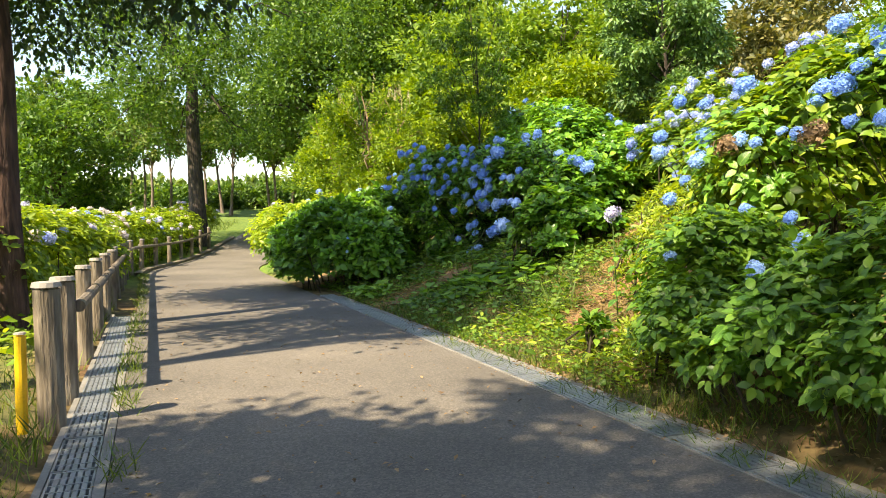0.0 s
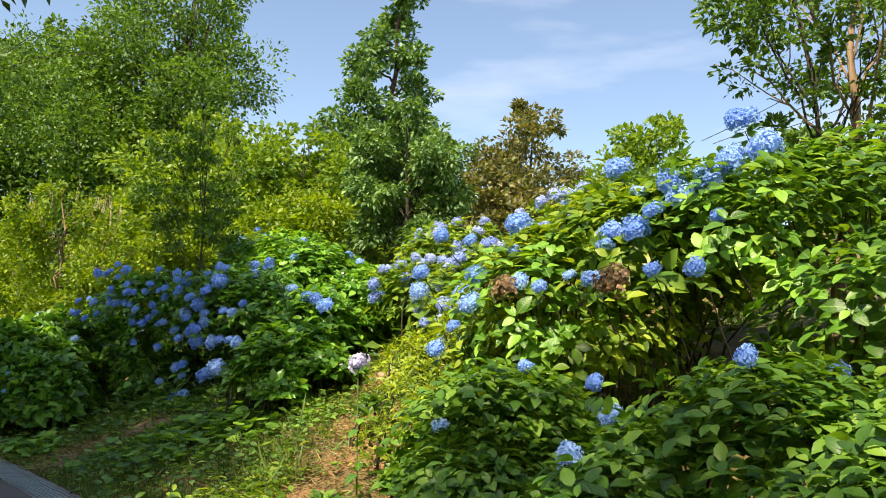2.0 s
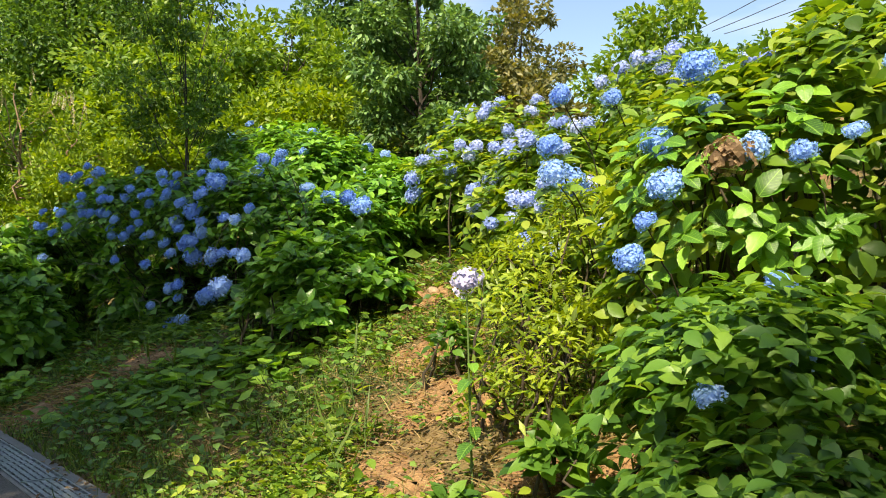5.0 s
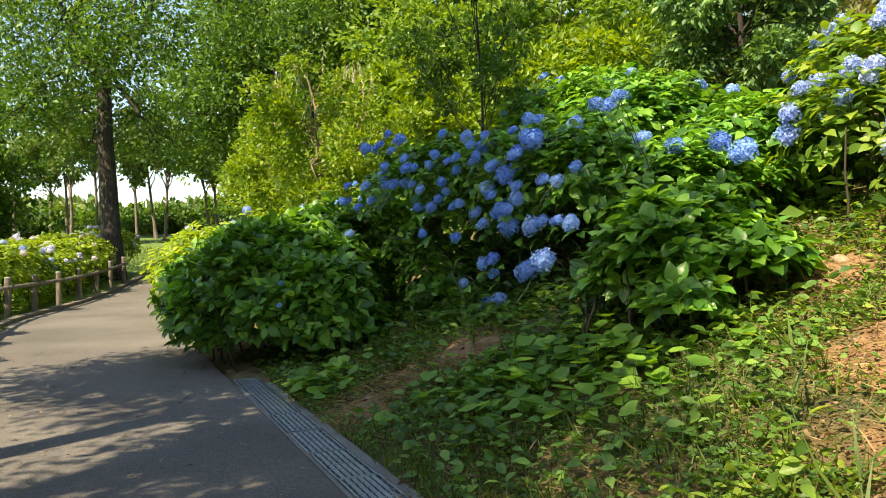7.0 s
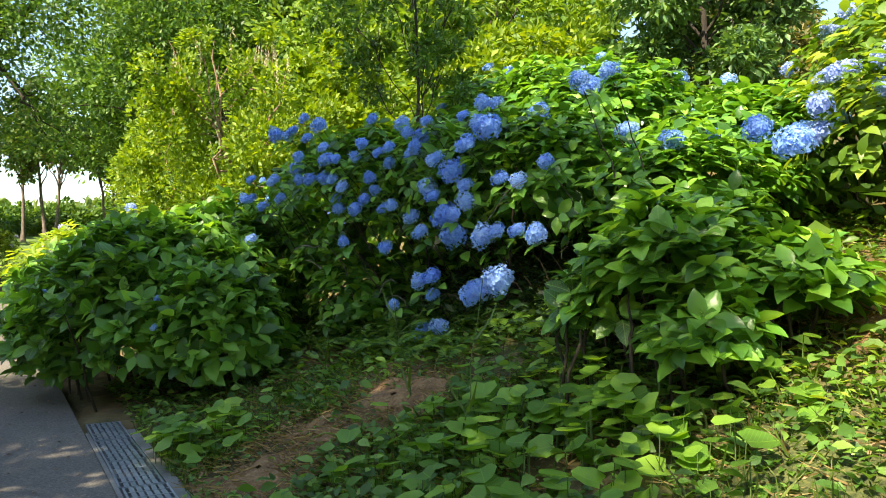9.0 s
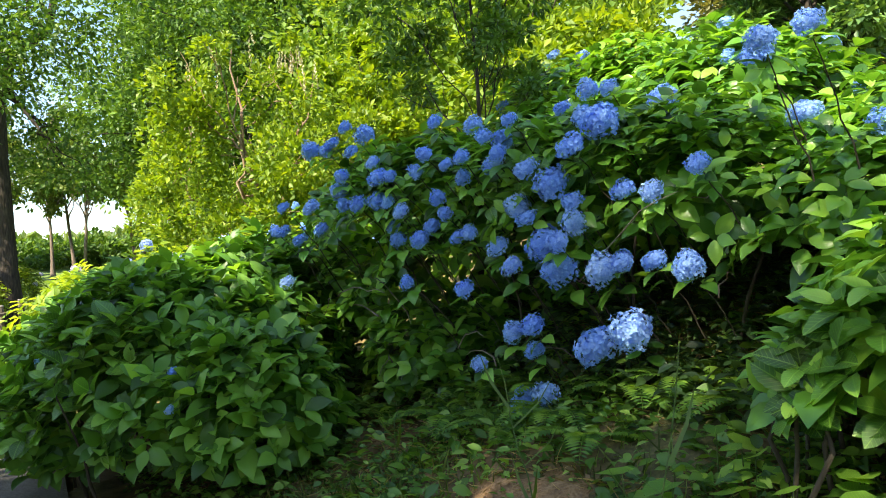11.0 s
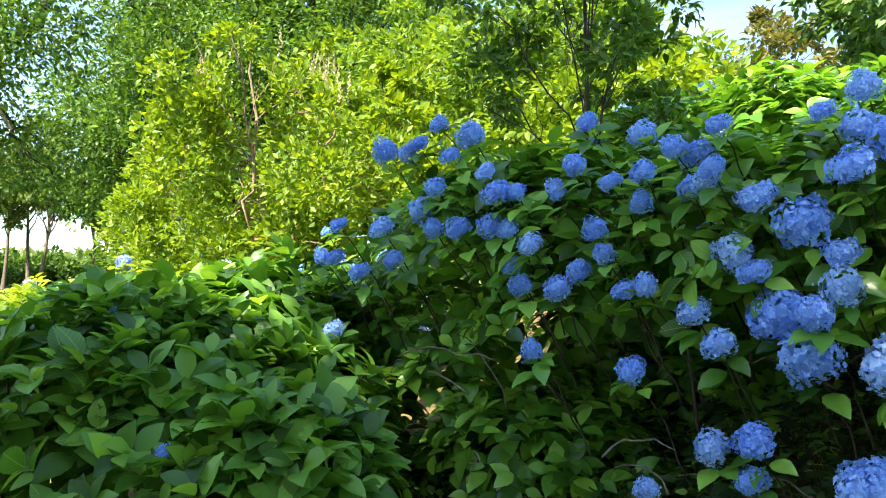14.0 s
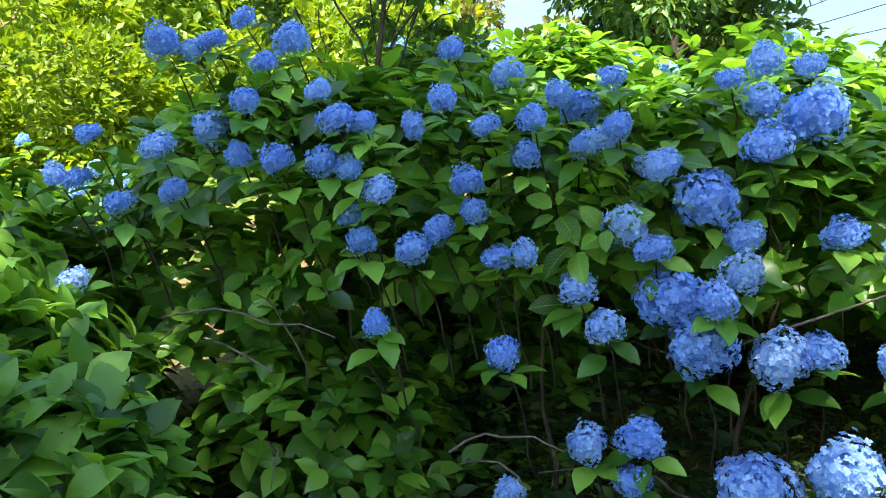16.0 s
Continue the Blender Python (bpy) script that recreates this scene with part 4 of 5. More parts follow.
# the single pale head on its stalk
wx, wy = plan(3.94, 6.0)
stalk = base_empty("hydrangea_stalk", on_ground(wx + 0.05, wy + 0.05), "single hydrangea stalk with one whitish head", "hydrangea")
tubes("stem", [(curve_points((0, 0, -0.03), (-0.05, -0.05, 1.19 - float(height(wx, wy)))), np.linspace(0.007, 0.004, 7))], STALK, stalk, sides=5)
place_head(stalk, (wx, wy, 1.24), 0.075, "white", (-0.5, -0.5, 0.4))
for k in range(8):
    leaf = new("leaf", LEAF_SHAPES[k % 4])
    leaf.parent = stalk
    rise = 0.16 + 0.075 * k
    turn = Matrix.Rotation(1.57 * k + 0.8 * (k % 2), 4, 'Z') @ Matrix.Rotation(-0.25, 4, 'X')
    leaf.matrix_basis = Matrix.Translation((-0.003 * k, -0.003 * k, rise)) @ turn @ Matrix.Scale(0.13 - 0.004 * k, 4)

# pink and white hydrangeas behind the fence
for k in range(15):
    s = 10.0 + k * 1.75
    n = float(bend(s)) - (1.75 if s < 14 else 1.5) - 0.4 * float(rng.random())
    x, y = plan(n, s)
    z = float(height(x, y))
    lob = [(x + rng.normal(0, 0.35), y + rng.normal(0, 0.35), z + 0.60 + 0.35 * rng.random(), 0.90, 0.90, 0.68) for _ in range(3)]
    b, p, o = hydrangea("sunlit yellow-green hydrangea with whitish pink heads behind the fence", (x, y, z), lob, 760, 0.13, LEAF_FENCE, "fence hydrangeas", stems=10, per=5, pattern=PLAIN)
    for h in random_heads(p, o, 18, ("pink", "pale", "white", "pink")[k % 4], 0.085, 0.1):
        place_head(b, *h)
# a second row deeper in the meadow
for k in range(12):
    s = 11.0 + k * 2.3
    n = float(bend(s)) - 4.2 - 1.2 * float(rng.random())
    x, y = plan(n, s)
    z = float(height(x, y))
    lob = [(x + rng.normal(0, 0.5), y + rng.normal(0, 0.5), z + 0.35, 1.0, 1.0, 0.5) for _ in range(2)]
    b, p, o = hydrangea("low sunlit hydrangea with pale heads on the meadow", (x, y, z), lob, 300, 0.16, LEAF_FENCE, "meadow hydrangeas", stems=6, per=5, pattern=PLAIN)
    for h in random_heads(p, o, 6, ("pale", "white")[k % 2], 0.085, 0.2):
        place_head(b, *h)

# green bushes along the bank side of the path beyond the bend
for k in range(8):
    s = 17.0 + k * 2.2
    n = float(bend(s)) + 3.5 + 0.6 * float(rng.random())
    x, y = plan(n, s)
    z = float(height(x, y))
    lob = [(x + rng.normal(0, 0.4), y + rng.normal(0, 0.4), z + 0.6 + 0.3 * rng.random(), 0.95, 0.95, 0.75) for _ in range(3)]
    b, p, o = hydrangea("yellow-green hydrangea with few whitish heads beside the path", (x, y, z), lob, 420, 0.13, LEAF_FENCE, "path bushes", stems=10, per=5, pattern=PLAIN)
    for h in random_heads(p, o, 5, ("pale", "white")[k % 2], 0.07, 0.0):
        place_head(b, *h)


# ---------------------------------------------------------------- trees
def tree(name, label, x, y, tall, trunk, crown_low, spread, leaf, count, material, bark, lobes=16, lean=(0.0, 0.0), group="trees", pattern=SMALL, fork=None, cone=False, clump=0.5, category="tree", sink=0.05, droop=0.2, limb_scale=1.0, spray=0.0):
    """A tree: tapered trunk with limbs, a crown of clumps of leaves with gaps."""
    root = on_ground(x, y, -sink)
    thing = base_empty(name, root, label, category, group)
    top = np.array([lean[0], lean[1], tall * 0.93])
    fork_z = (fork if fork else 0.55) * tall
    runs = []
    steps = 10
    f = np.linspace(0, 1, steps)
    sway = np.cumsum(rng.normal(0, 0.012 * tall, (steps, 2)), axis=0) * np.linspace(0, 1, steps)[:, None]
    line = np.stack([top[0] * f + sway[:, 0], top[1] * f + sway[:, 1], top[2] * f], -1)
    flare = trunk * (1 - 0.86 * f)
    flare[0] *= 1.45
    runs.append((line, flare))
    leaders = [line]
    if fork:
        at = np.array([np.interp(fork_z, line[:, 2], line[:, c]) for c in range(3)])
        cut = line[:, 2] <= fork_z
        runs[0] = (np.concatenate([line[cut], at[None]]), np.concatenate([flare[cut], [float(np.interp(fork_z, line[:, 2], flare))]]))
        leaders = []
        for k, (a, reach, up_to) in enumerate(((2.9, 0.30, 1.0), (0.4, 0.55, 0.92), (4.6, 0.40, 0.86))):
            tip = np.array([at[0] + reach * spread * math.cos(a), at[1] + reach * spread * math.sin(a), tall * up_to])
            lead = curve_points(at, tip, 0.0, 0.022 * tall, 9)
            lead[1:-1, :2] += 0.10 * spread * np.array([math.cos(a), math.sin(a)])
            thick = float(np.interp(fork_z, line[:, 2], flare)) * (0.85, 0.7, 0.6)[k]
            runs.append((lead, np.linspace(thick, thick * 0.15, 9)))
            leaders.append(lead)
    centers, radii = [], []
    for k in range(lobes):
        h = crown_low + (tall - crown_low) * (k + rng.random()) / lobes
        g = (h - crown_low) / max(tall - crown_low, 0.1)
        wide = spread * ((1 - g) ** 0.95 if cone else math.sin(math.pi * min(0.96, 0.16 + 0.80 * g)) ** 0.7)
        a = k * 2.4 + rng.normal(0, 0.4)
        d = wide * (0.72 + 0.28 * rng.random())
        begin = h * (0.62 if not cone else 0.95)
        stem = leaders[k % len(leaders)]
        if fork:
            begin = stem[0, 2] + (stem[-1, 2] - stem[0, 2]) * (0.06 + 0.74 * (k + rng.random()) / lobes)
        start = np.array([np.interp(begin, stem[:, 2], stem[:, c]) for c in range(3)])
        c = np.array([start[0] + d * 0.72 * math.cos(a), start[1] + d * 0.72 * math.sin(a), h])
        centers.append(c)
        radii.append(max(0.16 * spread, 0.52 * d))
        r0 = float(np.interp(start[2], line[:, 2], flare)) * 0.55 * limb_scale
        runs.append((curve_points(start, c, 0.05 * d, 0.03 * d, 6), np.linspace(r0, max(0.006, r0 * 0.2), 6)))
        for _ in range(2):
            tip = c + rng.normal(0, 0.45, 3) * radii[-1]
            runs.append((curve_points(start + (c - start) * 0.6, tip, 0.03 * d, 0.02 * d, 5), np.linspace(r0 * 0.45, max(0.004, r0 * 0.1), 5)))
    tubes("trunk", runs, bark, thing, sides=8)
    centers, radii = np.array(centers), np.array(radii)
    each = 44
    clumps = max(1, count // each)
    which = rng.choice(lobes, clumps, p=radii ** 2 / (radii ** 2).sum())
    u = unit(rng.normal(0, 1, (clumps, 3)))
    cc = centers[which] + u * (radii[which] * rng.uniform(0.40, 1.05, clumps))[:, None] * np.array([1, 1, 0.75])
    rc = clump * radii[which] * rng.uniform(0.55, 1.0, clumps)
    d = unit(rng.normal(0, 1, (clumps * each, 3)) + np.array([0, 0, 0.35]))
    pad = np.array([1 - 0.35 * spray, 1 - 0.35 * spray, 0.55 + 0.9 * spray])
    pl = np.repeat(cc, each, axis=0) + d * pad * (np.repeat(rc, each) * rng.uniform(0.35, 1.1, len(d)))[:, None]
    out = unit(d + 0.5 * np.repeat(u, each, axis=0) + rng.normal(0, 0.6, pl.shape) - np.array([0, 0, droop]))
    up = unit(0.9 * d + rng.normal(0, 0.35, pl.shape) + np.array([0, 0, 0.8]))
    leaves("crown", pattern, pl, out, up, leaf * rng.uniform(0.6, 1.3, len(pl)), material, thing)
    return thing


# big tree with the dark forked trunk at the bend
tree("tree", "big broadleaf tree with dark trunk at the path bend", -17.8, 27.7, 15.5, 0.36, 4.2, 5.3, 0.18, 36000, LEAF_TREE, BARK, 30, (-0.2, 0.1), fork=0.42, clump=0.45, limb_scale=0.7)
# conifers on the fence side, which shade the path
rng = np.random.default_rng(21)
tree("conifer_tree", "tall dark conifer with reddish trunk beside the fence", *plan(-1.32, 9.45), 13.5, 0.19, 4.4, 3.5, 0.12, 56000, LEAF_CONIFER, BARK_RED, 26, group="conifers", pattern=SMALL, cone=True, droop=0.6)
tree("conifer_tree", "tall dark conifer beside the fence shading the path", *plan(-5.0, 0.4), 11.0, 0.26, 3.6, 3.4, 0.18, 20000, LEAF_CONIFER, BARK_RED, 24, group="conifers", pattern=SLIM, cone=True, droop=0.6)
# the next three are unseen, added where their crowns shade the bank
tree("conifer_tree", "tall out-of-view conifer with a high crown added to shade the bank", *plan(-4.7, 6.7), 17.4, 0.22, 11.6, 2.0, 0.18, 4600, LEAF_CONIFER, BARK_RED, 18, group="conifers", pattern=SLIM, droop=0.6)
tree("conifer_tree", "tall out-of-view conifer with a high crown added to shade the bank", *plan(-4.5, 4.8), 16.4, 0.22, 10.2, 1.9, 0.18, 4200, LEAF_CONIFER, BARK_RED, 16, group="conifers", pattern=SLIM, droop=0.6)
tree("conifer_tree", "tall out-of-view conifer with a high crown added to shade the bank", *plan(-6.2, -0.7), 15.6, 0.24, 10.0, 1.6, 0.18, 2500, LEAF_CONIFER, BARK_RED, 18, group="conifers", pattern=SLIM, droop=0.6)
# broad trees added out of view behind the walk, to cut the sky fill
for n, s, tall in ((-12.5, -5.0, 12.5), (-13.5, 3.0, 12.5), (-5.0, -11.5, 12.0), (2.5, -13.5, 12.0)):
    tree("meadow_tree", "broad green tree added out of view to block sky light", *plan(n, s), tall, 0.3, 2.2, 5.6, 0.36, 11000, LEAF_TREE, BARK, 22, group="meadow edge trees", clump=0.5)
# crape myrtle and golden shrubs
tree("crape_myrtle", "yellow-green crape myrtle with bare pale stems in sunlight", -6.35, 17.6, 3.9, 0.075, 0.9, 1.35, 0.095, 13000, LEAF_GOLD, BARK_PALE, 26, group="shrubs", fork=0.3, clump=0.42, spray=0.45, droop=-0.2, limb_scale=0.7, category="shrub")
tree("crape_myrtle", "yellow-green crape myrtle with bare pale stems in sunlight", -8.6, 21.0, 3.7, 0.07, 0.8, 1.4, 0.10, 11500, LEAF_GOLD, BARK_PALE, 24, group="shrubs", fork=0.3, clump=0.42, spray=0.45, droop=-0.2, category="shrub")
for bx0, by0, tall, spread, many in ((-6.35, 17.6, 3.9, 1.1, 22), (-8.6, 21.0, 3.5, 1.0, 14)):
    base = on_ground(bx0, by0)
    for k in range(many):
        a, d = rng.uniform(0, 6.28), spread * math.sqrt(rng.random())
        foot = np.array([base.x + d * math.cos(a), base.y + d * math.sin(a), base.z + tall * (1.0 - 0.22 * (d / spread) ** 2) - 0.05])
        spike = base_empty("seed_spike", Vector(foot), "pale beige upright seed spike on a crape myrtle", "seed head", "seed spikes")
        m = 26
        up_at = np.linspace(0, 0.24, m)[:, None] * np.array([[0.1 * rng.normal(), 0.1 * rng.normal(), 1.0]])
        aa = rng.uniform(0, 6.28, m)
        leaves("bract", SMALL, up_at, np.stack([np.cos(aa), np.sin(aa), np.full(m, 1.2)], -1), rng.normal(0, 1, (m, 3)), np.linspace(0.042, 0.016, m), LEAF_SPIKE, spike, kind="stuff")
tree("golden_shrub", "golden yellow leafed shrub on the slope", -2.0, 20.4, 2.3, 0.05, 0.2, 1.9, 0.160, 11700, LEAF_GOLD, BARK, 16, group="shrubs", category="shrub")
tree("golden_shrub", "golden yellow leafed shrub on the slope", -5.6, 21.6, 3.8, 0.06, 0.6, 1.5, 0.160, 11700, LEAF_GOLD, BARK, 16, group="shrubs", category="shrub")
tree("slim_tree", "slender young tree with thin forked stems and spreading leafy twigs", -3.2, 14.5, 4.4, 0.030, 1.9, 1.0, 0.080, 5200, LEAF_TREE, BARK, 13, (0.1, 0.2), group="young trees", clump=0.34, limb_scale=0.6, pattern=OVAL)
# maples and others on the slope
tree("maple_tree", "light green maple with layered sunlit foliage", -2.8, 25.0, 5.2, 0.10, 0.6, 3.0, 0.203, 18200, LEAF_MAPLE, BARK, 22, group="maples")
tree("maple_tree", "light green maple with layered sunlit foliage", -6.2, 28.5, 6.6, 0.12, 0.9, 3.2, 0.217, 16900, LEAF_MAPLE, BARK, 22, group="maples")
tree("maple_tree", "light green maple with layered sunlit foliage", -10.5, 27.0, 5.0, 0.12, 0.9, 2.6, 0.19, 14300, LEAF_TREE, BARK, 20, group="maples")
tree("grey_tree", "grey-green young tree with drooping foliage", 0.25, 16.4, 6.6 - float(height(0.25, 16.4)), 0.06, 0.4, 1.3, 0.11, 22000, LEAF_GREY, BARK, 18, group="slope trees", pattern=SMALL, droop=0.6, clump=0.42)
tree("olive_tree", "brownish olive-leafed bushy tree on the ridge", 8.3, 46.3, 13.6, 0.16, 1.2, 4.2, 0.34, 16000, LEAF_OLIVE, BARK, 20, group="slope trees")
tree("ridge_tree", "rounded green tree on the ridge", 9.4, 28.0, 7.2, 0.11, 0.6, 2.9, 0.246, 11700, LEAF_MAPLE, BARK, 20, group="slope trees")
tree("ridge_tree", "rounded green tree on the ridge", 13.5, 25.0, 6.0, 0.11, 0.5, 3.2, 0.246, 10400, LEAF_TREE, BARK, 18, group="slope trees")
tree("olive_tree", "brownish olive-leafed bushy tree on the ridge", 3.2, 24.5, 4.0, 0.09, 0.3, 2.4, 0.203, 11700, LEAF_OLIVE, BARK, 18, group="slope trees")
tree("ridge_tree", "rounded green tree on the ridge", 8.0, 22.0, 3.8, 0.09, 0.3, 2.4, 0.203, 10400, LEAF_TREE, BARK, 18, group="slope trees")
# tall trees behind
tree("tall_tree", "tall broadleaf tree with billowing green crown", -11.6, 41.0, 20.5, 0.35, 2.6, 5.6, 0.25, 52000, LEAF_TREE, BARK, 26, group="tall trees")
tree("tall_tree", "tall broadleaf tree with billowing green crown", -16.6, 41.0, 16.5, 0.35, 2.6, 5.4, 0.27, 38000, LEAF_TREE, BARK, 26, group="tall trees")
tree("tall_tree", "tall broadleaf tree with billowing green crown", -19.3, 44.0, 17.0, 0.35, 2.4, 6.0, 0.28, 30000, LEAF_TREE, BARK, 24, group="tall trees")
tree("tall_conifer", "narrow tall conifer with feathery foliage", -0.2, 46.5, 24.0, 0.34, 1.0, 6.2, 0.34, 46000, LEAF_GREY, BARK_RED, 30, group="tall trees", cone=True, pattern=SMALL)
tree("tall_tree", "tall broadleaf tree with billowing green crown", -5.0, 46.0, 8.5, 0.30, 1.0, 3.6, 0.390, 13000, LEAF_TREE, BARK, 22, group="tall trees")
# round tree and pines over the meadow
tree("meadow_tree", "rounded dense green tree on the meadow", -27.5, 31.0, 7.4, 0.18, 1.2, 3.6, 0.25, 17000, LEAF_TREE, BARK, 24, group="meadow trees")
tree("meadow_tree", "rounded dense green tree on the meadow", -38.0, 38.0, 7.0, 0.18, 1.8, 3.8, 0.319, 15600, LEAF_MAPLE, BARK, 24, group="meadow trees")
for k in range(15):
    a = k / 14.0
    tree("pine_tree", "far pine with a bare slender trunk and pale crown", -37 + 14 * a + rng.normal(0, 1.0), 39 + 8 * a + rng.normal(0, 3.5), 7.4 + rng.normal(0, 0.9), 0.105, 3.7 + rng.normal(0, 0.5), 1.7, 0.27, 3600, LEAF_FAR, BARK_GREY, 12, (rng.normal(0, 0.6), 0), group="far pines", clump=0.6)
# low dark wood edge behind the pines
for k in range(12):
    a = k / 11.0
    tree("woodland_tree", "low dense dark green tree at the far edge of the meadow", -50 + 27 * a + rng.normal(0, 0.8), 39 + 21 * a + rng.normal(0, 1.2), 1.7 + rng.normal(0, 0.3), 0.12, 0.2, 2.9, 0.36, 2600, LEAF_TREE, BARK, 10, group="wood edge", clump=0.7)
# the sparse tree at the near bush
tree("sparse_tree", "thin-leafed tree with pale brown twisted trunk on the bank", 3.31, 7.41, 4.0, 0.065, 2.1, 1.35, 0.062, 5200, LEAF_TREE, BARK_PALE, 9, (0.2, -0.2), group="young trees", clump=0.30, limb_scale=0.65)

tree("sapling_tree", "thin dark-stemmed sapling leaning beside the pale trunk", 3.66, 7.51, 3.8, 0.035, 1.4, 1.1, 0.075, 3200, LEAF_TREE, BARK, 10, (-0.5, 0.1), group="young trees", clump=0.32)
# utility pole on the ridge
pole = base_empty("utility_pole", on_ground(17.7, 26.0, -0.3), "grey concrete utility pole behind the ridge trees", "utility pole")
bm = bmesh.new()
bmesh.ops.create_cone(bm, cap_ends=True, segments=16, radius1=0.19, radius2=0.13, depth=15.0, matrix=Matrix.Translation((0, 0, 7.5)))
part("shaft", bm, CONCRETE, pole)
bm = bmesh.new()
bmesh.ops.create_cube(bm, size=1.0, matrix=Matrix.Translation((0, 0.17, 14.0)) @ Matrix.Diagonal((1.6, 0.09, 0.09, 1)))
part("cross_arm", bm, STEEL, pole, "galvanised steel cross arm")

# far woods closing the view
woods = []
for k in range(90):
    a = -2.3 + 4.4 * k / 89.0
    r = 75 + rng.normal(0, 6)
    wx0, wy0 = r * math.sin(a) - 5, r * math.cos(a) + 5
    woods.append((wx0, wy0, float(height(wx0, wy0)) + 3.0 + rng.random() * 2.4, 4.8, 4.8, 4.2 + rng.random() * 3.2) if a > -0.42 else (wx0, wy0, float(height(wx0, wy0)) + 1.2, 4.8, 4.8, 1.6 + rng.random() * 1.0))
pw, ow = [], []
for c in woods:
    m = 460
    u = unit(rng.normal(0, 1, (m, 3)))
    u[:, 2] = np.abs(u[:, 2])
    pw.append(np.array(c[:3]) + u * np.array(c[3:]) * rng.uniform(0.75, 1.05, (m, 1)) + np.array([0, 0, -2.0]))
    ow.append(u)
pw, ow = np.concatenate(pw), np.concatenate(ow)
far = leaves("far_woods", SMALL, pw, ow + rng.normal(0, 0.6, ow.shape), ow + np.array([0, 0, 0.6]), rng.uniform(0.7, 1.4, len(pw)), LEAF_FAR)
tagged(far, "dense green woods closing the far edge", "woods", kind="stuff")


# ---------------------------------------------------------------- fence
def post_mesh(tall, radius):
    bm = bmesh.new()
    bmesh.ops.create_cone(bm, cap_ends=True, segments=14, radius1=radius * 1.03, radius2=radius, depth=tall, matrix=Matrix.Translation((0, 0, tall / 2)))
    edges = [e for e in bm.edges if all(abs(v.co.z - tall) < 1e-4 for v in e.verts)]
    bmesh.ops.bevel(bm, geom=edges, offset=0.012, segments=2, affect='EDGES')
    return bm


def fence_post(s, n, tall=0.95, radius=0.062, cap=True):
    x, y = plan(n + float(bend(s)), s)
    thing = base_empty("fence_post", on_ground(x, y, -0.04), "weathered brown round fence post with pale top beside the path", "fence post", "fence posts")
    thing.rotation_euler = (rng.normal(0, 0.02), rng.normal(0, 0.02), rng.uniform(0, 6))
    part("shaft", post_mesh(tall, radius), POST, thing)
    if cap:
        bm = bmesh.new()
        bmesh.ops.create_cone(bm, cap_ends=True, segments=14, radius1=radius * 1.12, radius2=radius * 1.0, depth=0.028, matrix=Matrix.Translation((0, 0, tall + 0.014)))
        part("post_top", bm, CAP, thing, "pale weathered post top")
    return Vector((x, y, thing.location.z))


feet = []
for k in range(18):
    s = 5.2 if k == 0 else 4.4 + 1.6 * k
    feet.append((s, fence_post(s, -0.40, 0.86 if k == 0 else 0.84, 0.075 if k < 2 else 0.062)))
for (s0, a), (s1, b) in zip(feet[1:], feet[2:]):
    d = (b - a).normalized() * 0.03
    bm = bmesh.new()
    link = b - a - 2 * d
    m = Matrix.Translation((0, 0, 0)) @ link.to_track_quat('Z', 'Y').to_matrix().to_4x4()
    bmesh.ops.create_cone(bm, cap_ends=True, segments=12, radius1=0.042, radius2=0.040, depth=link.length, matrix=m)
    rail = part("fence_rail", bm, POST)
    rail.location = (a + b) / 2 + Vector((N_AX[0] * 0.085, N_AX[1] * 0.085, 0.66))
    tagged(rail, "round weathered wooden fence rail between two posts", "fence rail", "fence rails")

# yellow marker
yx, yy = plan(-0.56, 5.22)
marker = base_empty("marker_post", on_ground(yx, yy, -0.03), "slim yellow painted marker post beside the fence", "marker post")
part("shaft", post_mesh(0.58, 0.032), YELLOW, marker)
bm = bmesh.new()
bmesh.ops.create_cone(bm, cap_ends=True, segments=14, radius1=0.034, radius2=0.028, depth=0.012, matrix=Matrix.Translation((0, 0, 0.584)))
part("cap", bm, CAP, marker, "pale worn cap")
mx, my = plan(-0.55 + float(bend(27.5)), 27.5)
second = copy_thing(marker, Matrix.Translation(on_ground(mx, my, -0.03)))
edging = strip("path_edging", -0.25, -0.07, 19.5, 36.0, 0.07, POST, across=3)
tagged(edging, "low weathered log edging along the path", "kerb", kind="structure")
# small sign on the fence
sx, sy = plan(-0.30 + float(bend(21.4)), 21.4)
bm = bmesh.new()
bmesh.ops.create_cube(bm, size=1.0, matrix=Matrix.Diagonal((0.02, 0.26, 0.16, 1)))
sign = part("notice_plate", bm, LETTER_GREY)
sign.matrix_basis = Matrix.Translation((sx - 0.03, sy - 0.02, 0.62)) @ Matrix.Rotation(turn_path, 4, 'Z')
tagged(sign, "small grey notice plate fixed to the fence rail", "sign")


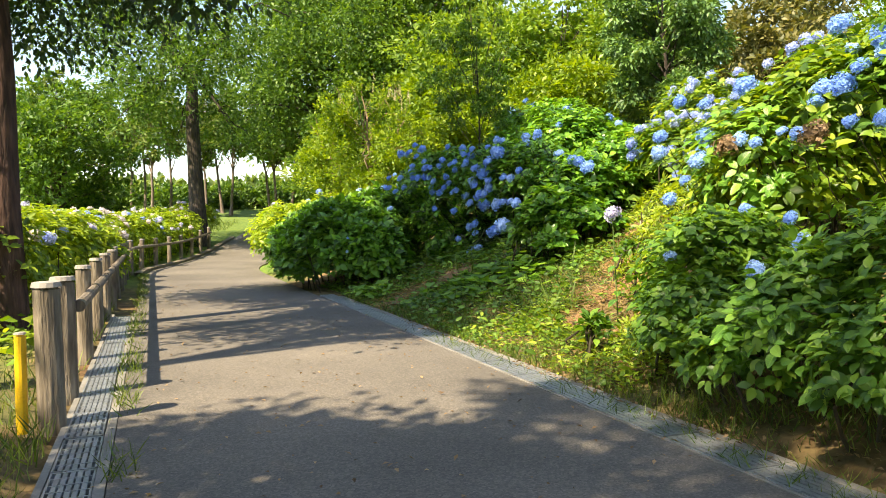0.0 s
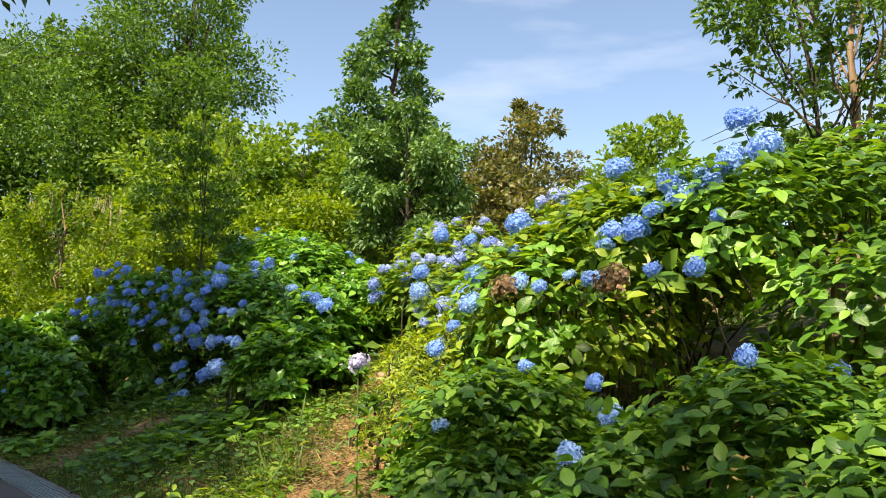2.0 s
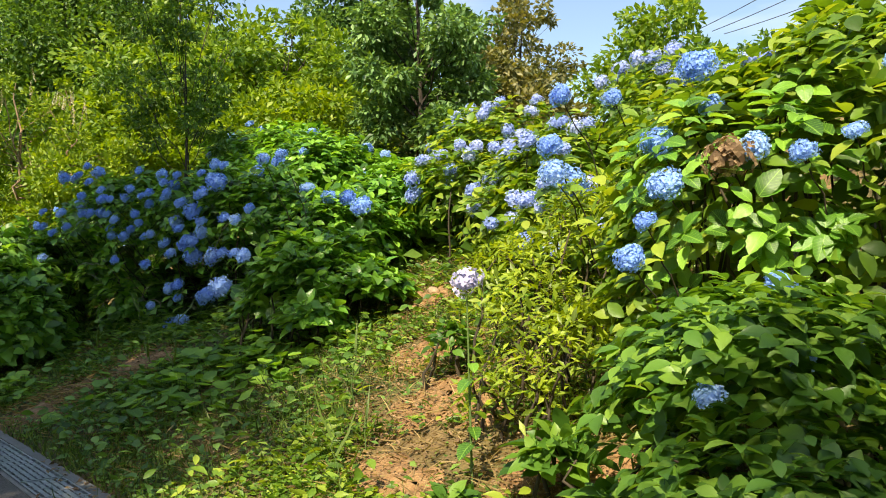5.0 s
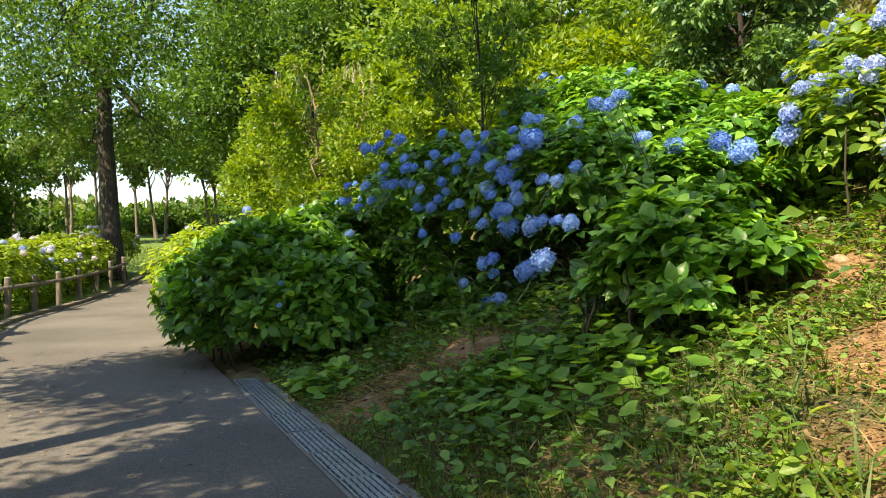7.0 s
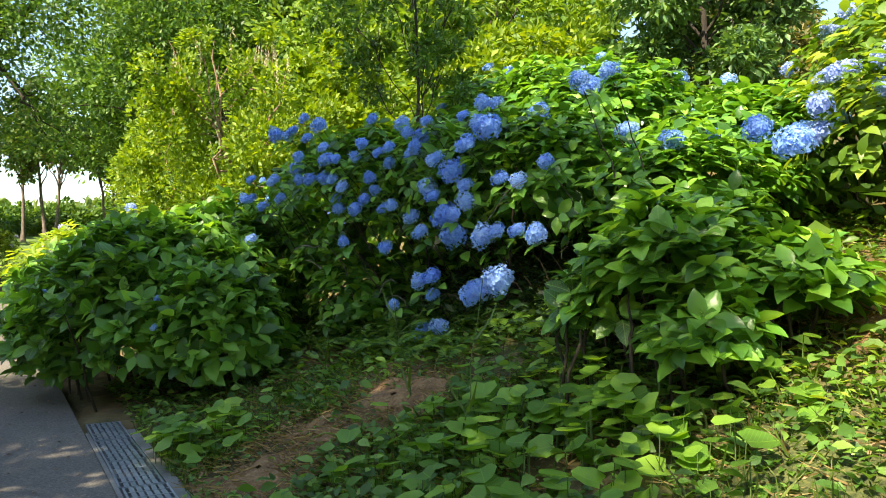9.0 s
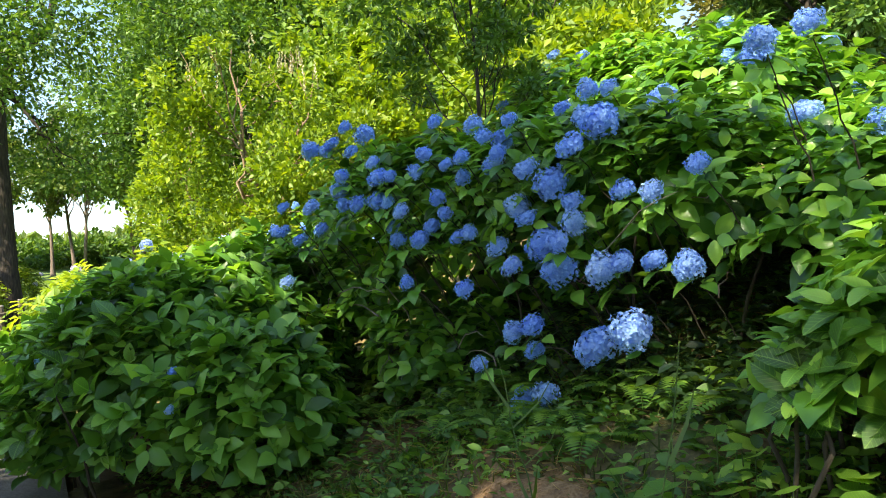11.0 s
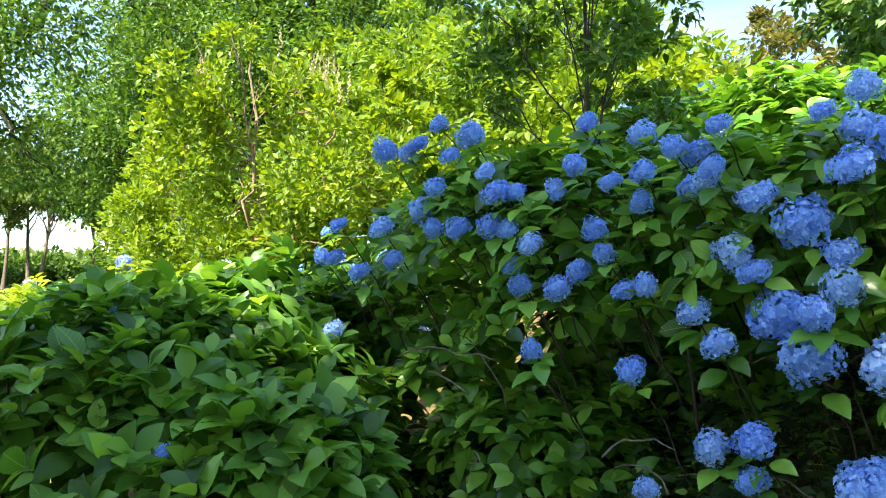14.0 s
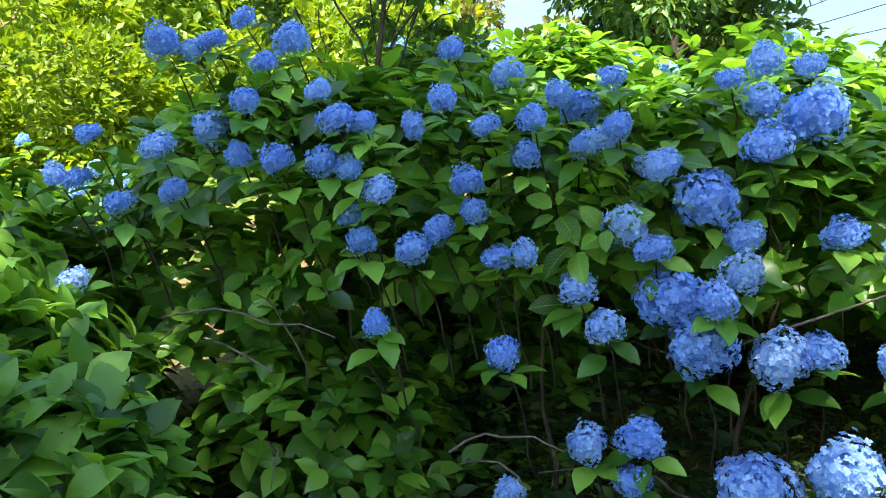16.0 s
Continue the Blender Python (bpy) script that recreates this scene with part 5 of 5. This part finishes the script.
# ---------------------------------------------------------------- ground cover
def scatter(name, label, category, pattern, count, n_range, s_range, size, material, rise=(0.02, 0.06), tilt=0.5, patches=None, bare=(), follow=False):
    """Small leaves or blades over a stretch of ground, thinned by patches."""
    n = rng.uniform(*n_range, count)
    s = rng.uniform(*s_range, count)
    if follow:
        n = n + bend(s)
    x, y = n * N_AX[0] + s * S_AX[0], n * N_AX[1] + s * S_AX[1]
    keep = np.ones(count, bool)
    if patches is not None:
        v = np.array([noise.noise((float(a) * patches, float(b) * patches, 3.3)) for a, b in zip(x, y)])
        keep &= v > rng.uniform(-0.5, 0.25, count)
    for bn, bs, rn, rs in bare:
        keep &= ((n - bn) / rn) ** 2 + ((s - bs) / rs) ** 2 > rng.uniform(0.7, 1.2, count)
    x, y = x[keep], y[keep]
    m = len(x)
    z = height(x, y) + rng.uniform(*rise, m)
    place = np.stack([x, y, z], -1)
    if pattern is BLADE:
        along = np.stack([rng.normal(0, tilt, m), rng.normal(0, tilt, m), np.ones(m)], -1)
        up = unit(rng.normal(0, 1, (m, 3)) * np.array([1, 1, 0.1]))
    else:
        a = rng.uniform(0, 6.28, m)
        along = np.stack([np.cos(a), np.sin(a), rng.normal(0.1, 0.3, m)], -1)
        up = np.stack([rng.normal(0, tilt, m), rng.normal(0, tilt, m), np.ones(m)], -1)
    ob = leaves(name, pattern, place, along, up, size * rng.uniform(0.5, 1.3, m), material)
    return tagged(ob, label, category, kind="stuff")


EARTH = [(3.38, 10.62, 0.34, 0.44), (3.78, 10.85, 0.34, 0.36), (4.26, 10.72, 0.36, 0.42), (5.95, 8.55, 0.26, 0.3), (5.2, 7.6, 0.3, 0.35), (4.6, 7.1, 0.36, 0.5), (4.1, 6.4, 0.36, 0.6), (5.1, 6.7, 0.3, 0.3), (4.3, 5.7, 0.3, 0.4)]
scatter("ground_cover", "low green creeping leaves over the bank", "ground cover", SMALL, 48000, (3.04, 7.5), (6.0, 14.5), 0.052, LEAF_COVER, (0.0, 0.05), 0.5, 1.5, EARTH)
scatter("ground_cover", "low green creeping leaves over the bank", "ground cover", BROAD, 9500, (3.1, 7.2), (7.5, 14.2), 0.085, LEAF_COVER, (0.02, 0.14), 0.6, 1.2, EARTH)
scatter("grass", "short sunlit grass along the drain", "grass", BLADE, 11000, (3.02, 4.0), (2.0, 12.6), 0.12, GRASS, (-0.02, 0.0), 0.45, 1.3, EARTH)
scatter("grass", "short yellow-green grass on the bank", "grass", BLADE, 16000, (3.9, 8.5), (5.0, 12.0), 0.15, GRASS, (-0.02, 0.0), 0.5, 1.0, EARTH)
scatter("dry_grass", "dry straw and fallen stalks on the bank", "grass", BLADE, 9000, (3.2, 7.0), (5.0, 12.5), 0.12, DRY, (0.01, 0.03), 4.0, 1.3)
scatter("leaf_litter", "brown leaf litter and crumbs of earth on the bank", "leaf litter", SMALL, 26000, (3.2, 7.0), (5.0, 13.5), 0.026, LEAF_WITHERED, (0.0, 0.02), 0.6)
scatter("grass", "grass verge between drain and fence", "grass", BLADE, 9000, (-1.3, -0.38), (3.0, 24.0), 0.13, GRASS, (-0.02, 0.0), 0.5, 1.0, (), True)
scatter("grass", "grass creeping over the edge of the asphalt", "grass", BLADE, 2600, (-0.10, 0.07), (4.0, 20.0), 0.10, GRASS, (0.0, 0.0), 0.7, 1.2, (), True)
scatter("meadow_grass", "short bright meadow grass behind the fence", "grass", BLADE, 26000, (-22.0, -1.2), (8.0, 46.0), 0.28, GRASS, (-0.02, 0.0), 0.5, None, (), True)
scatter("meadow_grass", "long sunlit grass over the far meadow", "grass", BLADE, 24000, (-48.0, -12.0), (16.0, 80.0), 0.75, GRASS, (-0.05, 0.0), 0.7)
scatter("fallen_leaves", "small fallen leaves on the asphalt", "fallen leaves", SMALL, 900, (-0.1, 2.75), (0.0, 16.0), 0.035, LEAF_WITHERED, (0.004, 0.008), 0.15)
scatter("hill_cover", "rough green growth over the upper slope", "ground cover", SMALL, 20000, (6.5, 22.0), (2.0, 30.0), 0.22, LEAF_TREE, (0.0, 0.35), 0.6, 0.5)

for n0, n1, s0, s1, many in ((3.5, 5.0, 4.9, 7.2, 3800), (3.08, 4.4, 4.6, 7.6, 4200), (5.0, 7.6, 6.2, 9.2, 8000)):
    scatter("weed_cover", "sunlit yellow-green weeds and clover on the bank", "ground cover", SMALL, many, (n0, n1), (s0, s1), 0.060, LEAF_SUNNY, (0.0, 0.10), 0.5, 1.6, EARTH)
    scatter("weed_cover", "sunlit yellow-green weeds and clover on the bank", "ground cover", OVAL, many // 16, (n0, n1), (s0, s1), 0.10, LEAF_SUNNY, (0.02, 0.22), 0.7, 1.1, EARTH)
scatter("ground_cover", "low fresh green leaves under the large hydrangea", "ground cover", OVAL, 5200, (3.9, 5.6), (9.6, 13.2), 0.085, LEAF_FRESH, (0.01, 0.12), 0.6, 1.5, EARTH)
scatter("meadow_cover", "low green growth under the fence hydrangeas", "ground cover", SMALL, 12000, (-6.0, -0.9), (7.0, 34.0), 0.16, LEAF_SUNNY, (0.0, 0.25), 0.6, None, (), True)
scatter("grass", "grass and litter creeping over the drain edge", "grass", BLADE, 1300, (2.72, 3.2), (0.5, 8.0), 0.09, GRASS, (0.0, 0.0), 0.8, 1.7)
scatter("leaf_litter", "brown leaf litter along the drain edge", "leaf litter", SMALL, 2600, (2.9, 3.7), (0.0, 9.0), 0.04, LEAF_WITHERED, (0.004, 0.02), 0.4, 1.4)
# very dark leaf colour stands in for the deep shade of the hollow
scatter("ground_cover", "leafy undergrowth coloured dark for the shaded hollow under the large hydrangea", "ground cover", OVAL, 3600, (5.1, 6.9), (9.8, 13.6), 0.10, LEAF_CONIFER, (0.01, 0.22), 0.6)


def earth_patch(n0, s0, rn, rs):
    """A thin sheet of bare earth on the bank with a ragged edge."""
    a = np.linspace(0, 2 * math.pi, 36, endpoint=False)
    verts = []
    for f in np.linspace(0.04, 1.35, 15):
        for t in a:
            k = f * (1 + 0.28 * noise.noise((2.2 * math.cos(t) + n0, 2.2 * math.sin(t) + s0, 0.7)))
            x, y = plan(n0 + rn * k * math.cos(t), s0 + rs * k * math.sin(t))
            r = noise.noise((x * 1.3, y * 1.3, 0.5)) * min(1.0, max(0.0, (n0 + rn * k * math.cos(t) - 3.5) / 0.8)) * 0.07
            verts.append((x, y, float(height(x, y)) + r + 0.040 - 0.062 * f ** 1.5 + 0.060 * noise.noise((x * 3.6, y * 3.6, 2.0)) + 0.022 * noise.noise((x * 13, y * 13, 4.0))))
    ii, jj = np.meshgrid(np.arange(14), np.arange(36), indexing="ij")
    kk = (jj + 1) % 36
    q = np.stack([ii * 36 + jj, (ii + 1) * 36 + jj, (ii + 1) * 36 + kk, ii * 36 + kk], -1).reshape(-1, 4)
    ob = link_mesh("earth_patch", arrays_to_mesh("earth_patch", np.array(verts), [q]), BARE)
    return tagged(ob, "patch of bare reddish brown earth on the bank", "ground", kind="structure")


for n0, s0, rn, rs in ((3.40, 10.64, 0.38, 0.50), (3.80, 10.85, 0.38, 0.42), (4.28, 10.72, 0.40, 0.48), (5.95, 8.55, 0.36, 0.42), (5.2, 7.6, 0.40, 0.45), (4.7, 6.9, 0.42, 0.6), (3.9, 6.3, 0.36, 0.7), (4.3, 5.7, 0.34, 0.5)):
    earth_patch(n0, s0, rn, rs)
    scatter("leaf_litter", "dry straw and leaf crumbs strewn over bare earth", "leaf litter", BLADE, 260, (n0 - rn, n0 + rn), (s0 - rs, s0 + rs), 0.11, DRY, (0.03, 0.06), 4.0)
    scatter("leaf_litter", "dry straw and leaf crumbs strewn over bare earth", "leaf litter", SMALL, 420, (n0 - rn, n0 + rn), (s0 - rs, s0 + rs), 0.034, LEAF_WITHERED, (0.025, 0.05), 0.6)
    scatter("ground_cover", "small green leaves creeping over bare earth", "ground cover", SMALL, 200, (n0 - 1.1 * rn, n0 + 1.1 * rn), (s0 - 1.1 * rs, s0 + 1.1 * rs), 0.055, LEAF_COVER, (0.02, 0.07), 0.5, 2.5)

# butterbur-like round leaves
for bn, bs, count, spread_n, spread_s, size in ((4.25, 9.35, 250, 0.36, 0.52, 0.120), (3.26, 11.45, 120, 0.20, 0.20, 0.105), (4.75, 9.2, 80, 0.22, 0.38, 0.115)):
    n = rng.normal(bn, spread_n, count)
    s = rng.normal(bs, spread_s, count)
    n = np.where(n < 2.98, 5.96 - n, n)
    x, y = n * N_AX[0] + s * S_AX[0], n * N_AX[1] + s * S_AX[1]
    tall = rng.uniform(0.05, 0.22, count)
    z = height(x, y) + tall
    thing = base_empty("butterbur_patch", on_ground(float(x.mean()), float(y.mean())), "patch of round light green butterbur leaves on the bank", "plant", "butterbur patches")
    here = np.array(thing.location)
    a = rng.uniform(0, 6.28, count)
    place = np.stack([x, y, z], -1) - here
    along = np.stack([np.cos(a), np.sin(a), rng.normal(-0.1, 0.2, count)], -1)
    up = np.stack([rng.normal(-0.2, 0.22, count), rng.normal(-0.2, 0.22, count), np.ones(count)], -1)
    size_each = size * rng.uniform(0.6, 1.3, count)
    shape = arrays_to_mesh("leaf", *leaf_arrays(ROUND, np.zeros((1, 3)), np.array([[0, 1.0, 0]]), np.array([[0, 0, 1.0]]), np.array([1.0])))
    shape.materials.append(LEAF_ROUND)
    for p, d, u, q in zip(place, unit(along), up, size_each):
        xx = unit(np.cross(d, u))
        zz = np.cross(xx, d)
        ob = new("leaf", shape)
        ob.parent = thing
        m = Matrix(((xx[0], d[0], zz[0], 0), (xx[1], d[1], zz[1], 0), (xx[2], d[2], zz[2], 0), (0, 0, 0, 1)))
        ob.matrix_basis = Matrix.Translation(p) @ m @ Matrix.Diagonal((q, q, q, 1))
    runs = [(curve_points(p - np.array([0, 0, t + 0.02]), p + 0.1 * q * d, 0, 0, 3), (0.004, 0.003, 0.002)) for p, d, q, t in zip(place, unit(along), size_each, tall)]
    tagged(tubes("stalk_mass", runs, STALK, thing, sides=4), kind="stuff")


def fern(n, s, fronds, length):
    x, y = plan(n, s)
    thing = base_empty("fern", on_ground(x, y), "green fern with arching feathered fronds on the bank", "fern", "ferns")
    for k in range(fronds):
        a = 2 * math.pi * k / fronds + rng.normal(0, 0.3)
        L = length * rng.uniform(0.7, 1.1)
        f = np.linspace(0.0, 1.0, 22)
        r = L * f
        line = np.stack([r * math.cos(a), r * math.sin(a), 0.75 * L * f - 0.70 * L * f ** 2.2], -1)
        t = unit(np.gradient(line, axis=0))
        side = unit(np.cross(t, np.array([0, 0, 1.0])))
        wide = 0.30 * L * np.sin(np.pi * np.clip(0.12 + 0.88 * f, 0, 1)) ** 0.8 * 0.8
        pl = np.concatenate([line[2:], line[2:]])
        al = np.concatenate([side[2:] + 0.45 * t[2:], -side[2:] + 0.45 * t[2:]])
        up = np.concatenate([np.cross(side, t)[2:]] * 2)
        va, fa = leaf_arrays(SLIM, pl, al, up, np.concatenate([wide[2:], wide[2:]]))
        tv, tq = tube_arrays(line, np.linspace(0.004, 0.001, 22), 4)
        mesh = arrays_to_mesh("frond", np.concatenate([va, tv]), [*fa, tq + len(va)])
        link_mesh("frond", mesh, LEAF_FRESH, thing)


for n, s in ((5.45, 10.75), (5.0, 11.3), (5.35, 10.3), (4.75, 12.0), (6.3, 7.9), (6.0, 7.4), (4.9, 10.9), (4.3, 4.2), (4.6, 12.6), (5.2, 11.6), (4.8, 11.5), (5.1, 12.2), (5.3, 11.0)):
    fern(n, s, 7, 0.45)

# grass stalks and seed heads
for n, s, tall in ((4.35, 10.6, 0.75), (4.15, 9.7, 0.95), (4.05, 6.9, 0.45), (4.4, 7.5, 0.5), (3.7, 6.6, 0.4), (5.6, 7.5, 0.6), (4.3, 11.9, 0.4), (6.6, 6.8, 1.6), (6.9, 6.4, 1.5)):
    x, y = plan(n, s)
    thing = base_empty("grass_stalk", on_ground(x, y), "tall single grass stalk with narrow leaves", "grass", "grass stalks")
    tip = np.array([rng.normal(0, 0.1), rng.normal(0, 0.1), tall])
    tubes("stem", [(curve_points((0, 0, -0.03), tip, 0, 0.01), np.linspace(0.004, 0.0018, 7))], STALK, thing, sides=5)
    k = 5
    f = rng.uniform(0.1, 0.9, k)[:, None]
    a = rng.uniform(0, 6.28, k)
    for m in range(k):
        ob = leaves("blade", BLADE, f[m:m + 1] * tip, np.array([[math.cos(a[m]), math.sin(a[m]), 0.9]]), np.array([[math.cos(a[m]), math.sin(a[m]), -0.6]]), np.array([0.30]), GRASS, thing)

# one stone on the slope
bm = bmesh.new()
bmesh.ops.create_icosphere(bm, subdivisions=3, radius=0.06)
for v in bm.verts:
    v.co *= 1 + 0.25 * noise.noise(v.co * 14)
    v.co.z *= 0.75
rock = part("rock", bm, STONE)
rock.location = on_ground(*plan(6.1, 8.6), 0.035)
tagged(rock, "pale brown rounded stone on bare earth", "stone")

# overhead cables far behind the ridge
for k in range(3):
    a = np.array([18.6 + 0.7 * k, 44.1, 15.6 - 0.12 * k])
    b = np.array([21.1 + 0.7 * k, 28.6, 16.3 - 0.9 * k])
    wire = tubes("overhead_cable", [(curve_points(a, b, -0.25, 0, 14), np.full(14, 0.022))], CABLE, sides=5)
    tagged(wire, "thin dark overhead power cable against the sky", "cable", "overhead cables", "structure")
